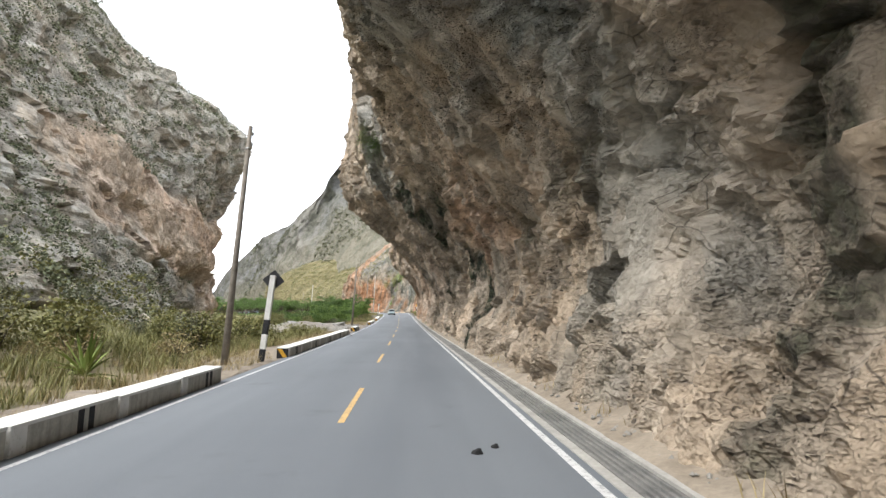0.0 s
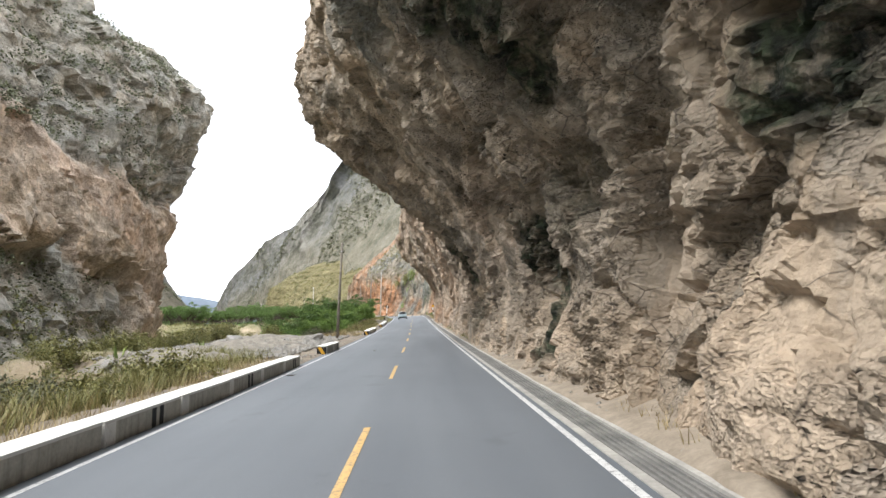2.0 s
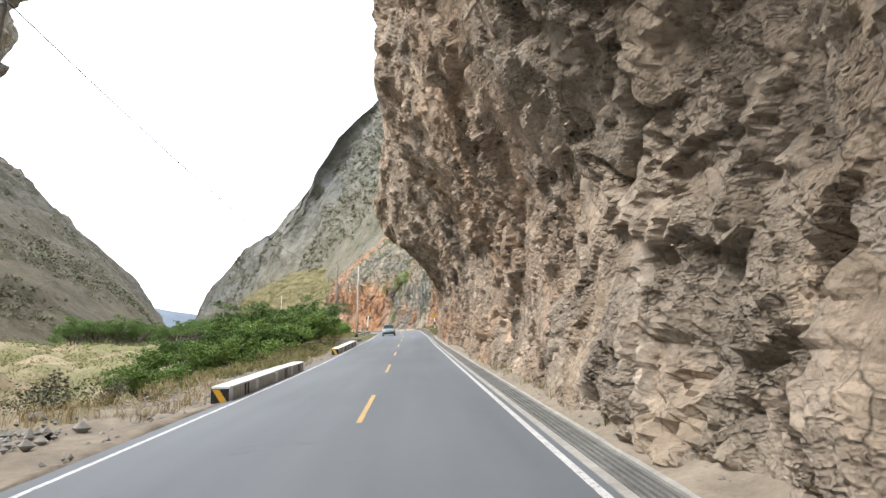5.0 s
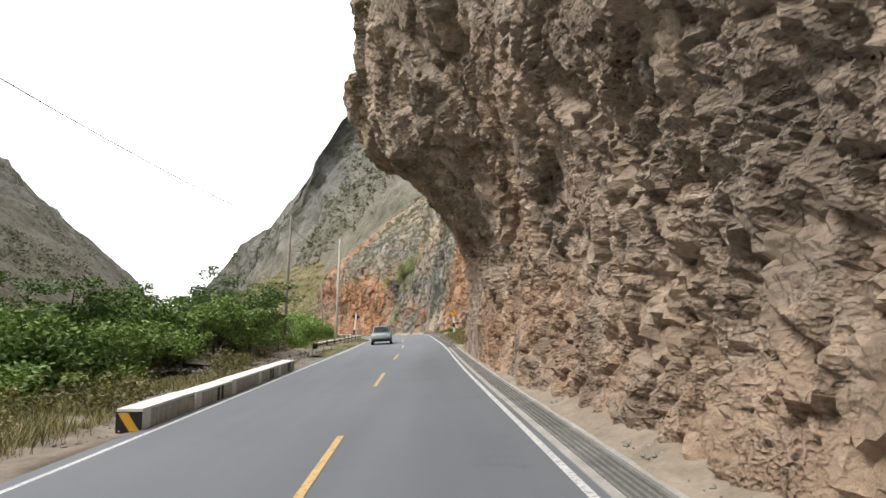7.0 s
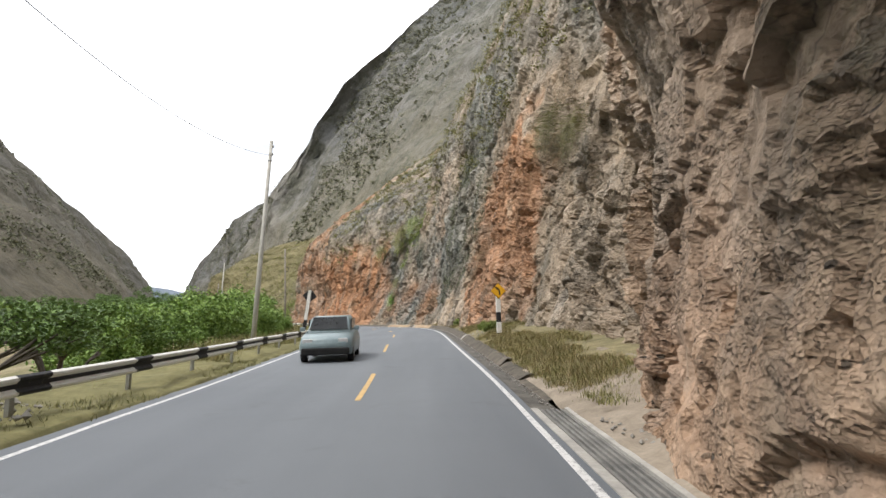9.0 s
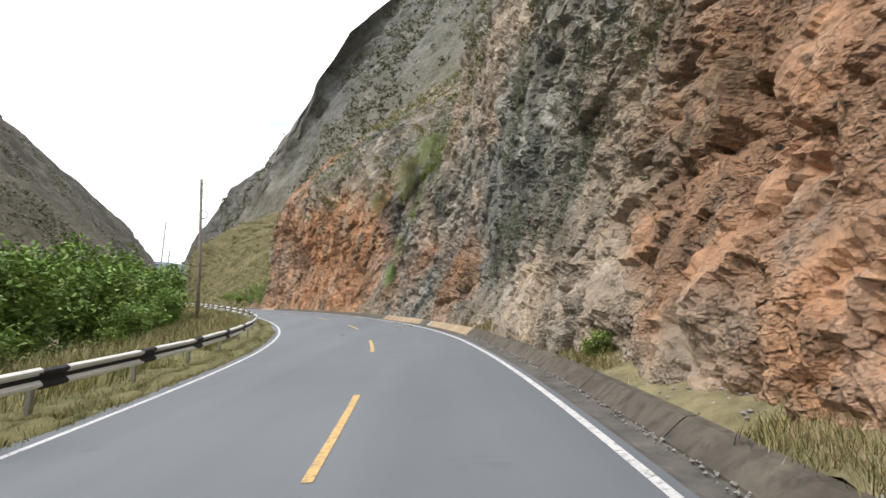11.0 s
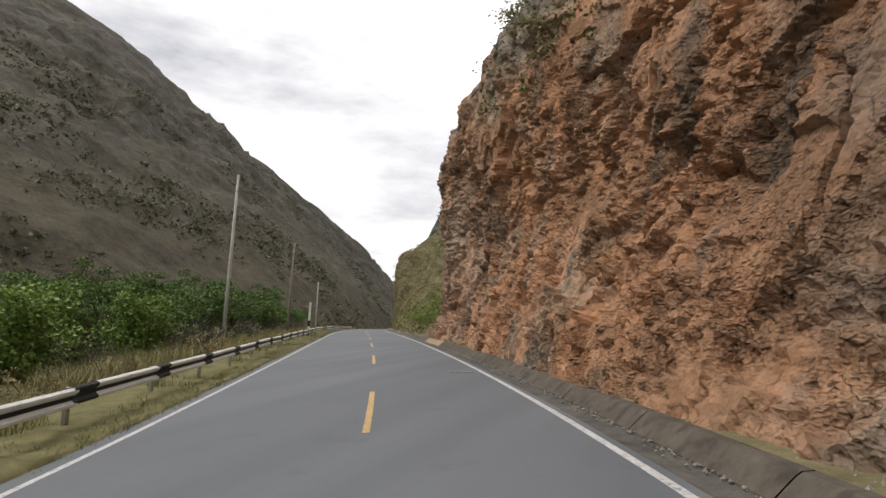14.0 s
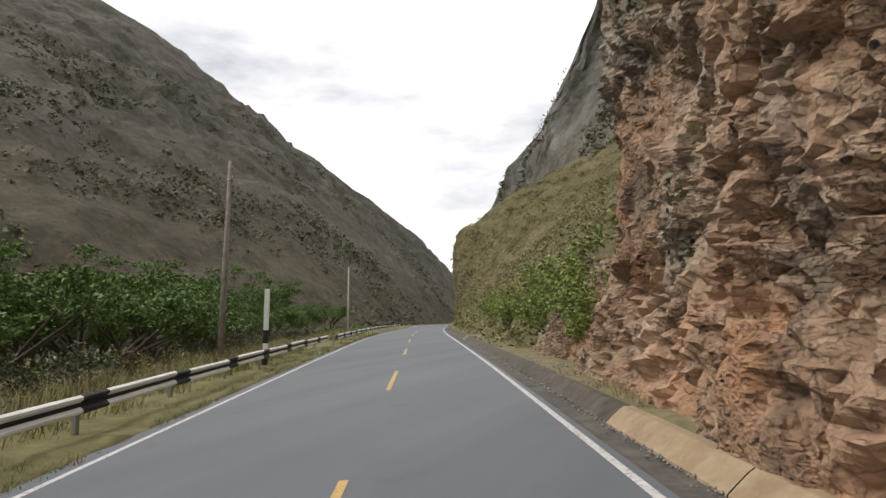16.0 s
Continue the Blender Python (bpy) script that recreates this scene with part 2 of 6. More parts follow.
def rock_material(name, warm, pale, grey, iron, tone=(0.66, 0.86)):
    k = Nodes(name)
    patches = k.noise(0.16, 5, 0.62)
    fine = k.noise(2.3, 8, 0.7)
    col = k.ramp(patches, (0.30, grey), (0.46, warm), (0.58, pale), (0.72, grey))
    col = k.mix(k.attr("iron"), col, k.ramp(k.noise(0.5, 5), (0.3, tuple(c * 0.75 for c in iron)), (0.65, iron)))
    col = k.mix(k.attr("grey"), col, k.ramp(k.noise(0.7, 6, 0.65), (0.35, (0.242, 0.252, 0.232)), (0.62, (0.45, 0.455, 0.42))))
    # mineral streaks that run down the face
    streak = k.noise(1.0, 4, 0.55, k.stretched(0.55, 0.55, 0.07))
    col = k.mix(k.math('MULTIPLY', k.ramp(streak, (0.56, 0.0), (0.70, 0.75)), 0.9), col, (0.15, 0.15, 0.125))
    col = k.mix(k.ramp(k.noise(1.0, 3, 0.5, k.stretched(0.9, 0.9, 0.1)), (0.60, 0.0), (0.74, 0.5)), col, (0.46, 0.43, 0.38))
    col = k.mix(k.attr("pale"), col, k.ramp(k.noise(1.2, 6, 0.65), (0.35, (0.40, 0.335, 0.265)), (0.6, (0.68, 0.575, 0.47))))
    # wet stains, and dark patches painted for shade under overhangs and in hollows
    wet_shade = k.attr("wet_shade")
    col = k.mix(k.math('MULTIPLY', wet_shade, k.ramp(k.noise(1.6, 6, 0.7), (0.30, 0.25), (0.55, 1.0))), col, k.ramp(k.noise(3.5, 4), (0.4, (0.018, 0.022, 0.016)), (0.7, (0.075, 0.10, 0.055))))
    col = k.mix(0.45, col, k.ramp(fine, (0.30, 0.6), (0.48, 1.0), (0.72, 1.25)), 'MULTIPLY')
    col = k.mix(0.45, col, k.ramp(k.noise(0.9, 7, 0.72), (0.32, 0.55), (0.52, 1.0), (0.7, 1.25)), 'MULTIPLY')
    col = k.mix(1.0, col, k.ramp(k.noise(0.07, 4, 0.6), (0.35, tone[0]), (0.65, tone[1])), 'MULTIPLY')
    ragged = k.mix(0.12, k.coord, k.n("ShaderNodeTexNoise", Vector=k.coord, Scale=2.5, Detail=5.0).outputs["Color"], 'ADD')
    flat = k.stretched(1.0, 1.0, 1.6, ragged)
    torn = k.mix(0.55, k.coord, k.n("ShaderNodeTexNoise", Vector=k.coord, Scale=1.1, Detail=6.0, Roughness=0.7).outputs["Color"], 'ADD')
    tint = k.ramp(k.cells(0.8, 'F1', k.stretched(1.0, 1.0, 0.6, torn), "Color"), (0.0, (0.50, 0.50, 0.46)), (0.3, (1.0, 1.0, 1.0)), (0.5, (1.14, 1.02, 0.88)), (0.7, (0.72, 0.70, 0.66)), (0.85, (1.25, 1.2, 1.14)), (1.0, (1.02, 0.84, 0.72)))
    col = k.mix(0.55, col, tint, 'MULTIPLY')
    col = k.mix(0.4, col, k.ramp(k.cells(9.0, 'F1', flat, "Color"), (0.1, 0.65), (0.9, 1.25)), 'MULTIPLY')
    col = k.mix(0.35, col, k.ramp(k.cells(2.2, 'F1', flat, "Color"), (0.1, 0.7), (0.9, 1.25)), 'MULTIPLY')
    broken = k.ramp(k.noise(0.55, 5, 0.6), (0.42, 0.08), (0.58, 1.0))
    # dark specks and hairlines: shade of chipped pits and cracks put into the colour
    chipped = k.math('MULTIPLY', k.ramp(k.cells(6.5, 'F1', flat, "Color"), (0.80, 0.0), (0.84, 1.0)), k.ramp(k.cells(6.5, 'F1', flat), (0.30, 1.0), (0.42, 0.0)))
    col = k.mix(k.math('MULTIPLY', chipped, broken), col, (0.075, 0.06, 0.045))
    line = k.ramp(k.cells(1.1, 'DISTANCE_TO_EDGE', flat), (0.0, 1.0), (0.022, 0.0))
    col = k.mix(k.math('MULTIPLY', line, k.ramp(k.noise(0.8, 4), (0.5, 0.0), (0.6, 0.8))), col, (0.06, 0.05, 0.04))
    crack = k.ramp(k.cells(1.3, 'DISTANCE_TO_EDGE', flat), (0.0, 0.0), (0.07, 1.0))
    steps = k.math('MULTIPLY', k.cells(5.0, 'F1', flat), broken)
    crumbs = k.math('MULTIPLY', k.cells(13.0, 'F1', flat), broken)
    n1 = k.bump(crack, 0.3, 0.06)
    n2 = k.bump(steps, 1.0, 0.16, n1)
    n3 = k.bump(crumbs, 1.0, 0.09, n2)
    n4 = k.bump(fine, 0.8, 0.10, n3)
    n4 = k.bump(k.noise(14.0, 6, 0.72), 0.8, 0.03, n4)
    return k.done(col, 0.93, n4)


def asphalt_material():
    k = Nodes("asphalt")
    big = k.noise(0.12, 4, 0.6)
    along = k.noise(0.5, 3, 0.5, k.stretched(1.6, 0.05, 1))
    col = k.mix(0.5, k.ramp(big, (0.3, (0.112, 0.124, 0.136)), (0.7, (0.152, 0.166, 0.18))), k.ramp(along, (0.3, (0.102, 0.112, 0.124)), (0.7, (0.165, 0.178, 0.192))))
    grit = k.noise(90, 3, 0.7)
    col = k.mix(0.45, col, k.ramp(grit, (0.3, 0.55), (0.7, 1.4)), 'MULTIPLY')
    col = k.mix(k.ramp(k.noise(0.9, 5, 0.65), (0.62, 0.0), (0.75, 0.35)), col, (0.06, 0.062, 0.065))
    return k.done(col, k.ramp(grit, (0.3, 0.62), (0.7, 0.85)), k.bump(k.noise(160, 2), 0.35, 0.004))


def paint_material(name, color, worn=(0.12, 0.12, 0.125), amount=0.55):
    k = Nodes(name)
    wear = k.ramp(k.noise(14, 6, 0.75), (amount, 0.0), (amount + 0.16, 0.85))
    tone = k.ramp(k.noise(2.0, 4), (0.3, 0.8), (0.7, 1.05))
    return k.done(k.mix(wear, k.mix(0.6, color, tone, 'MULTIPLY'), worn), 0.7, k.bump(k.noise(90, 3), 0.2, 0.003))


def plain_material(name, dark, light, scale=3.0, rough=0.85, bump=0.25, metal=0.0, streaks=False):
    k = Nodes(name)
    col = k.ramp(k.noise(scale, 6, 0.68), (0.3, dark), (0.68, light))
    col = k.mix(0.4, col, k.ramp(k.noise(scale * 9, 4), (0.3, 0.7), (0.7, 1.2)), 'MULTIPLY')
    if streaks:
        col = k.mix(k.ramp(k.noise(5, 3, 0.5, k.stretched(1, 1, 0.12)), (0.5, 0.0), (0.7, 0.6)), col, tuple(c * 0.45 for c in dark))
    return k.done(col, rough, k.bump(k.noise(scale * 7, 5, 0.7), bump, 0.02), metal)


def leaf_material(name, dark, light, rough=0.6):
    k = Nodes(name)
    island = k.t.nodes.new("ShaderNodeNewGeometry").outputs["Random Per Island"]
    col = k.ramp(island, (0.0, dark), (0.6, light), (1.0, tuple(min(1, c * 1.35) for c in light)))
    col = k.mix(0.5, col, k.ramp(k.noise(0.6, 3), (0.3, 0.65), (0.7, 1.2)), 'MULTIPLY')
    m = k.done(col, rough)
    k.bsdf.inputs["Transmission Weight"].default_value = 0.0
    return m


def ground_material():
    k = Nodes("earth")
    a = k.noise(0.25, 6, 0.65)
    col = k.ramp(a, (0.32, (0.13, 0.11, 0.07)), (0.5, (0.24, 0.19, 0.12)), (0.66, (0.33, 0.27, 0.19)))
    col = k.mix(k.ramp(k.noise(0.09, 5, 0.6), (0.42, 0.0), (0.58, 0.8)), col, k.ramp(k.noise(1.5, 5), (0.35, (0.075, 0.085, 0.035)), (0.65, (0.19, 0.18, 0.075))))
    col = k.mix(0.6, col, k.ramp(k.noise(6, 6, 0.75), (0.3, 0.6), (0.7, 1.3)), 'MULTIPLY')
    return k.done(col, 0.95, k.bump(k.noise(3.5, 8, 0.75), 0.8, 0.12))


def hill_material(name="hillside", tone=1.0, tint=(1.0, 1.0, 1.0)):
    """Dry Andean slope: grey rock ribs, tan scree, dull green scrub."""
    k = Nodes(name)
    rib = k.noise(0.02, 8, 0.62)
    col = k.ramp(rib, (0.36, (0.115, 0.118, 0.118)), (0.47, (0.155, 0.155, 0.15)), (0.60, (0.19, 0.18, 0.158)))
    scrub = k.ramp(k.noise(0.11, 9, 0.72), (0.42, 0.0), (0.56, 0.85))
    col = k.mix(scrub, col, k.ramp(k.noise(0.35, 5), (0.35, (0.055, 0.058, 0.045)), (0.65, (0.115, 0.115, 0.088))))
    high = k.math('ADD', k.attr("up"), k.math('SUBTRACT', k.noise(0.03, 6, 0.65), 0.5))
    grass = k.ramp(k.noise(0.16, 8, 0.7), (0.34, (0.085, 0.085, 0.05)), (0.50, (0.155, 0.142, 0.10)), (0.66, (0.20, 0.18, 0.132)))
    col = k.mix(k.ramp(high, (0.10, 0.85), (0.45, 0.08)), col, grass)
    scar = k.noise(1.0, 5, 0.6, k.stretched(0.035, 0.035, 0.008))
    col = k.mix(k.ramp(scar, (0.62, 0.0), (0.74, 0.3)), col, (0.23, 0.22, 0.20))
    col = k.mix(0.6, col, k.ramp(k.noise(0.5, 8, 0.75), (0.3, 0.55), (0.7, 1.35)), 'MULTIPLY')
    col = k.mix(1.0, col, tuple(tone * c for c in tint), 'MULTIPLY')
    n1 = k.bump(k.noise(0.045, 9, 0.68), 0.8, 7.0)
    return k.done(col, 0.95, k.bump(k.noise(0.5, 8, 0.75), 0.7, 0.8, n1))


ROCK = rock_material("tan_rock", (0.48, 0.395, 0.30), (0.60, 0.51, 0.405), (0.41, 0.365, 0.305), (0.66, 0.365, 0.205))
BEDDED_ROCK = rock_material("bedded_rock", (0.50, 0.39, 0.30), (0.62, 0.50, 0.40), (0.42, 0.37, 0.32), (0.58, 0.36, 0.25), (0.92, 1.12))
ASPHALT = asphalt_material()
WHITE_LINE = paint_material("white_road_paint", (0.58, 0.58, 0.57), amount=0.50)
YELLOW_LINE = paint_material("yellow_road_paint", (0.58, 0.385, 0.15), amount=0.50)
WHITE_PAINT = paint_material("weathered_white_paint", (0.76, 0.75, 0.71), (0.42, 0.39, 0.33), 0.57)
BLACK_PAINT = paint_material("weathered_black_paint", (0.02, 0.02, 0.022), (0.17, 0.15, 0.13), 0.57)
YELLOW_PAINT = paint_material("yellow_paint", (0.72, 0.40, 0.04), (0.3, 0.25, 0.2), 0.6)
SIGN_YELLOW = plain_material("sign_yellow", (0.80, 0.40, 0.015), (0.86, 0.45, 0.025), 2.0, 0.45, 0.03)
SIGN_BLACK = plain_material("sign_black", (0.012, 0.012, 0.013), (0.03, 0.03, 0.032), 3.0, 0.5, 0.05)
CONCRETE = plain_material("concrete", (0.27, 0.26, 0.24), (0.42, 0.405, 0.37), 1.6, 0.9, 0.35)
# shade of the kerb's road face put into the grey, with grime streaks
KERB_SIDE = plain_material("shaded_kerb_concrete", (0.34, 0.325, 0.28), (0.56, 0.54, 0.48), 2.2, 0.9, 0.35, streaks=True)
BAR_CONCRETE = plain_material("dark_grey_concrete", (0.11, 0.11, 0.105), (0.23, 0.225, 0.21), 1.6, 0.9, 0.3)
DARK_CONCRETE = plain_material("damp_concrete", (0.052, 0.045, 0.036), (0.135, 0.116, 0.090), 1.2, 0.85, 0.35, streaks=True)
OCHRE_CONCRETE = plain_material("ochre_stained_concrete", (0.25, 0.175, 0.105), (0.42, 0.325, 0.215), 1.0, 0.9, 0.35)
GRASSY = plain_material("grassy_soil", (0.088, 0.085, 0.032), (0.205, 0.185, 0.082), 2.0, 0.95, 0.7)
WEEDY = plain_material("weedy_soil", (0.11, 0.098, 0.05), (0.26, 0.222, 0.12), 2.4, 0.95, 0.7)
RUBBLE = plain_material("rock_waste", (0.13, 0.118, 0.095), (0.31, 0.28, 0.235), 2.2, 0.95, 0.9)
DIRT = plain_material("roadside_dirt", (0.135, 0.112, 0.085), (0.285, 0.24, 0.185), 1.3, 0.95, 0.6)
SAND = plain_material("pale_rock_dust", (0.19, 0.158, 0.12), (0.33, 0.28, 0.22), 1.7, 0.95, 0.5)
MUD_SHADE = plain_material("silt_and_gap_shade", (0.05, 0.048, 0.043), (0.15, 0.138, 0.12), 1.5, 0.9, 0.4)
STONE = plain_material("loose_stone", (0.17, 0.16, 0.145), (0.36, 0.345, 0.315), 3.0, 0.92, 0.5)
EARTH = ground_material()
HILL = hill_material("hillside", 1.15)
HILL_DARK = hill_material("dark_hillside", 0.64, (1.08, 1.0, 0.9))
HILL_OLIVE = hill_material("olive_hillside", 1.0, (1.12, 1.06, 0.72))
# blue haze of the distance is put into the ridge's base colour
HAZE = plain_material("haze_painted_slope", (0.10, 0.125, 0.16), (0.15, 0.175, 0.205), 0.01, 0.95, 0.0)
BARK = plain_material("grey_bark", (0.045, 0.038, 0.03), (0.11, 0.092, 0.07), 6.0, 0.9, 0.6)
POLE_WOOD = plain_material("weathered_pole_wood", (0.15, 0.13, 0.105), (0.28, 0.25, 0.21), 4.0, 0.9, 0.4)
POLE_PALE = plain_material("pale_concrete_pole", (0.36, 0.35, 0.31), (0.50, 0.49, 0.45), 3.0, 0.85, 0.2)
STEEL = plain_material("galvanised_steel", (0.28, 0.28, 0.27), (0.42, 0.42, 0.41), 5.0, 0.5, 0.1, 0.6)
RUBBER = plain_material("dark_rubber", (0.012, 0.012, 0.012), (0.025, 0.025, 0.025), 9.0, 0.8, 0.1)
CAR_PAINT = plain_material("pale_blue_grey_car_paint", (0.20, 0.26, 0.275), (0.23, 0.29, 0.305), 0.8, 0.3, 0.0)
CAR_GLASS = plain_material("dark_car_glass", (0.015, 0.018, 0.02), (0.02, 0.024, 0.026), 1.0, 0.08, 0.0)
LAMP_GLASS = plain_material("headlight_glass", (0.5, 0.5, 0.5), (0.6, 0.6, 0.6), 1.0, 0.1, 0.0)
LEAF_GREEN = leaf_material("fresh_green_leaf", (0.075, 0.14, 0.028), (0.20, 0.30, 0.068))
LEAF_SCRUB = leaf_material("dark_scrub_leaf", (0.058, 0.07, 0.04), (0.165, 0.178, 0.105))
LEAF_ACACIA = leaf_material("dark_green_leaf", (0.042, 0.085, 0.02), (0.12, 0.195, 0.046))
LEAF_GREY = leaf_material("dusty_scrub_leaf", (0.050, 0.055, 0.030), (0.145, 0.145, 0.085))
LEAF_DRY = leaf_material("dry_straw", (0.16, 0.12, 0.05), (0.36, 0.29, 0.15))
LEAF_OLIVE = leaf_material("olive_grass", (0.075, 0.085, 0.022), (0.22, 0.21, 0.075))
LEAF_LIME = leaf_material("hanging_green_grass", (0.09, 0.135, 0.028), (0.25, 0.31, 0.085))
DEAD_WOOD = plain_material("dead_wood", (0.42, 0.39, 0.33), (0.66, 0.62, 0.54), 8.0, 0.9, 0.3)
WATER = None
_k = Nodes("river_water")
WATER = _k.done(_k.ramp(_k.noise(0.35, 8, 0.7, _k.stretched(1, 0.4, 1)), (0.4, (0.16, 0.17, 0.165)), (0.55, (0.36, 0.37, 0.36)), (0.66, (0.75, 0.76, 0.76))), 0.25, _k.bump(_k.noise(1.2, 8, 0.7), 0.8, 0.25))


# ---- ground, road and drains
def foot_h(d, s):
    """Height of the ground over the road's level, by the distance from the road."""
    left = np.interp(-d, [0, 3.6, 5.5, 8, 12, 17, 24, 30, 44, 58, 90, 400], [-0.25, -0.2, -0.12, -0.5, -2.2, -4.5, -8.0, -9.5, -9.6, -6, -4, -6])
    rubble = np.interp(-d, [0, 3.6, 5.5, 10, 18, 23, 30, 44, 58, 90, 400], [-0.25, -0.2, -0.05, 0.0, -0.3, -5, -9.5, -9.6, -6, -4, -6])
    flat = np.interp(-d, [0, 3.6, 5.5, 10, 16, 26, 40, 58, 90, 400], [-0.25, -0.2, -0.1, -0.3, -0.6, -1.5, -3, -4, -3, -6])
    k = np.interp(s, [150, 185, 330, 400], [0, 0.75, 0.9, 1])
    k2 = np.interp(s, [46, 58, 82, 96], [0, 1, 1, 0])
    left = left * (1 - k2) + rubble * k2
    bank = np.interp(-d, [0, 3.6, 5.5, 7.5, 9.5, 12, 17, 24, 30, 44, 58, 90, 400], [-0.25, -0.2, -0.15, -0.6, -2.0, -3.8, -6.8, -9.2, -9.6, -9.6, -6, -4, -6])
    k4 = np.interp(s, [88, 97, 118, 127], [0, 1, 1, 0])
    left = left * (1 - k4) + bank * k4
    rise = np.interp(-d, [0, 3.6, 5.5, 8, 12, 17, 24, 30, 44, 90, 400], [-0.25, -0.2, -0.1, 0.1, 0.6, 1.2, 2.5, 4, 6, 6, 6])
    k3 = np.interp(s, [-200, 31, 44], [1, 1, 0])
    left = left * (1 - k3) + rise * k3
    right = np.interp(d, [0, 4.2, 6, 9, 14, 60, 300], [-0.25, -0.2, 0.3, 1.5, 4, 20, 120])
    return np.where(d < 0, left * (1 - k) + flat * k, right)


gx = np.concatenate([[-2600, -1700, -1100, -800, -600, -450, -350, -280, -220, -170, -140, -120], np.arange(-105, 12, 1.5), [15, 20, 30, 45, 70, 110, 180, 300, 600, 1200, 2600]])
gy = np.concatenate([[-2600, -1300, -700, -400, -250, -160, -110, -80, -60, -45], np.arange(-32, 352, 1.6), [360, 370, 385, 410, 450, 520, 620, 760, 950, 1300, 1900, 2800]])
gxx, gyy = np.meshgrid(gx, gy, indexing="ij")
flatp = np.stack([gxx.ravel(), gyy.ravel()], 1)
gs, gd = np.empty(len(flatp)), np.empty(len(flatp))
for lo in range(0, len(flatp), 4000):
    q = flatp[lo:lo + 4000]
    dist = (q[:, :1] - RX[None]) ** 2 + (q[:, 1:] - RY[None]) ** 2
    j = dist.argmin(1)
    gs[lo:lo + 4000] = RS[j]
    side = (q[:, 0] - RX[j]) * np.cos(RTH[j]) + (q[:, 1] - RY[j]) * np.sin(RTH[j])
    gd[lo:lo + 4000] = np.sign(side) * np.sqrt(dist[np.arange(len(q)), j])
gz = np.interp(gs, RS, RZ) + np.clip(gd, -6, 6) * np.interp(gs, RS, RB) + foot_h(gd, gs)
rough_g = np.clip((np.abs(gd) - 5) / 6, 0, 1)
gz += rough_g * (0.5 * fbm(np.c_[flatp, 0 * gz], 9, 4, 3) * np.clip(np.abs(gd) / 15, 0.4, 5))
ground = tagged(new("ground", mesh_of("ground", np.c_[flatp, gz], grid_faces(len(gx), len(gy)), [EARTH])), "dry brown earth with scrub, falling from the road to the river", "ground", kind="structure")

ss = np.arange(-40, 420, 1.0)
ROAD_L, ROAD_R = LINE_L - 0.34, LINE_R + 0.16
road = tagged(strip("road", ss, [(ROAD_L, -0.3), (ROAD_L, 0), (0, 0.02), (ROAD_R, 0), (ROAD_R, -0.3)], ASPHALT), "worn grey asphalt mountain road with faded wheel tracks", "road", kind="structure")
for side, mid in (("left", LINE_L), ("right", LINE_R)):
    tagged(strip("edge_line_" + side, ss, [(mid - 0.05, 0.005), (mid + 0.05, 0.005)], WHITE_LINE), "worn white painted edge line on the asphalt", "road marking", kind="structure")
for k in range(-3, 33):
    a = DASH0 + 12 * k
    dash = strip("lane_dash", np.linspace(a, a + 4.5, 4), [(-0.052, 0.026), (0.052, 0.026)], YELLOW_LINE)
    tagged(dash, "yellow painted lane dash, worn, on grey asphalt", "road marking", "lane dashes", kind="structure")

left_verge = strip("verge_left", np.arange(-40, 400, 0.4), [(ROAD_L + 0.05, -0.14), (ROAD_L - 0.03, -0.01), (-4.2, -0.02), (-4.8, 0.0), (-5.6, 0.02), (-6.6, -0.05), (-7.6, -0.65), (-8.6, -1.6)], DIRT, 0.07, True)
rail_verge = strip("verge_grassy", np.arange(134, 400, 0.4), [(ROAD_L + 0.10, -0.12), (ROAD_L + 0.01, 0.03), (ROAD_L - 0.12, 0.05), (-4.2, 0.06), (-4.8, 0.08), (-5.6, 0.08), (-6.6, 0.06), (-8.0, -0.2), (-10, -0.8), (-13, -1.6)], GRASSY, 0.07, True)
tagged(rail_verge, "strip of mown yellow-green grass under the crash barrier", "verge", kind="structure")
bed = tagged(strip("gravel_bed", np.arange(54, 86, 0.35), [(-5.4, -0.02), (-6.2, 0.04), (-7, 0.1), (-7.8, 0.12), (-8.6, 0.2), (-9.4, 0.16), (-10.2, 0.22), (-11, 0.26), (-11.8, 0.22), (-12.6, 0.2), (-13.4, 0.05), (-14.4, -0.4), (-15.5, -1.1)], RUBBLE, 0.24, True), "pale grey gravel and rock waste beside the road", "gravel bed", kind="structure")
bed_v = np.empty(len(bed.data.vertices) * 3, np.float32)
bed.data.vertices.foreach_get("co", bed_v)
bed_v = bed_v.reshape(-1, 13, 3)
ends = np.clip(np.minimum(np.arange(len(bed_v)), len(bed_v) - 1 - np.arange(len(bed_v))) / 9.0, 0, 1)
bed_v[:, :, 2] -= ((1 - ends) ** 1.5 * 2.2)[:, None]
bed.data.vertices.foreach_set("co", bed_v.ravel())
tagged(left_verge, "bare sandy verge with dry grass beside the asphalt", "verge", kind="structure")
right_verge = strip("verge_right", np.arange(-40, 150, 0.25), [(3.56, -0.06), (3.60, 0.03), (3.8, 0.07), (4.1, 0.14), (4.6, 0.3), (5.8, 0.6)], SAND, 0.06, True)
tagged(right_verge, "dusty strip of rock debris under the cliff", "verge", kind="structure")

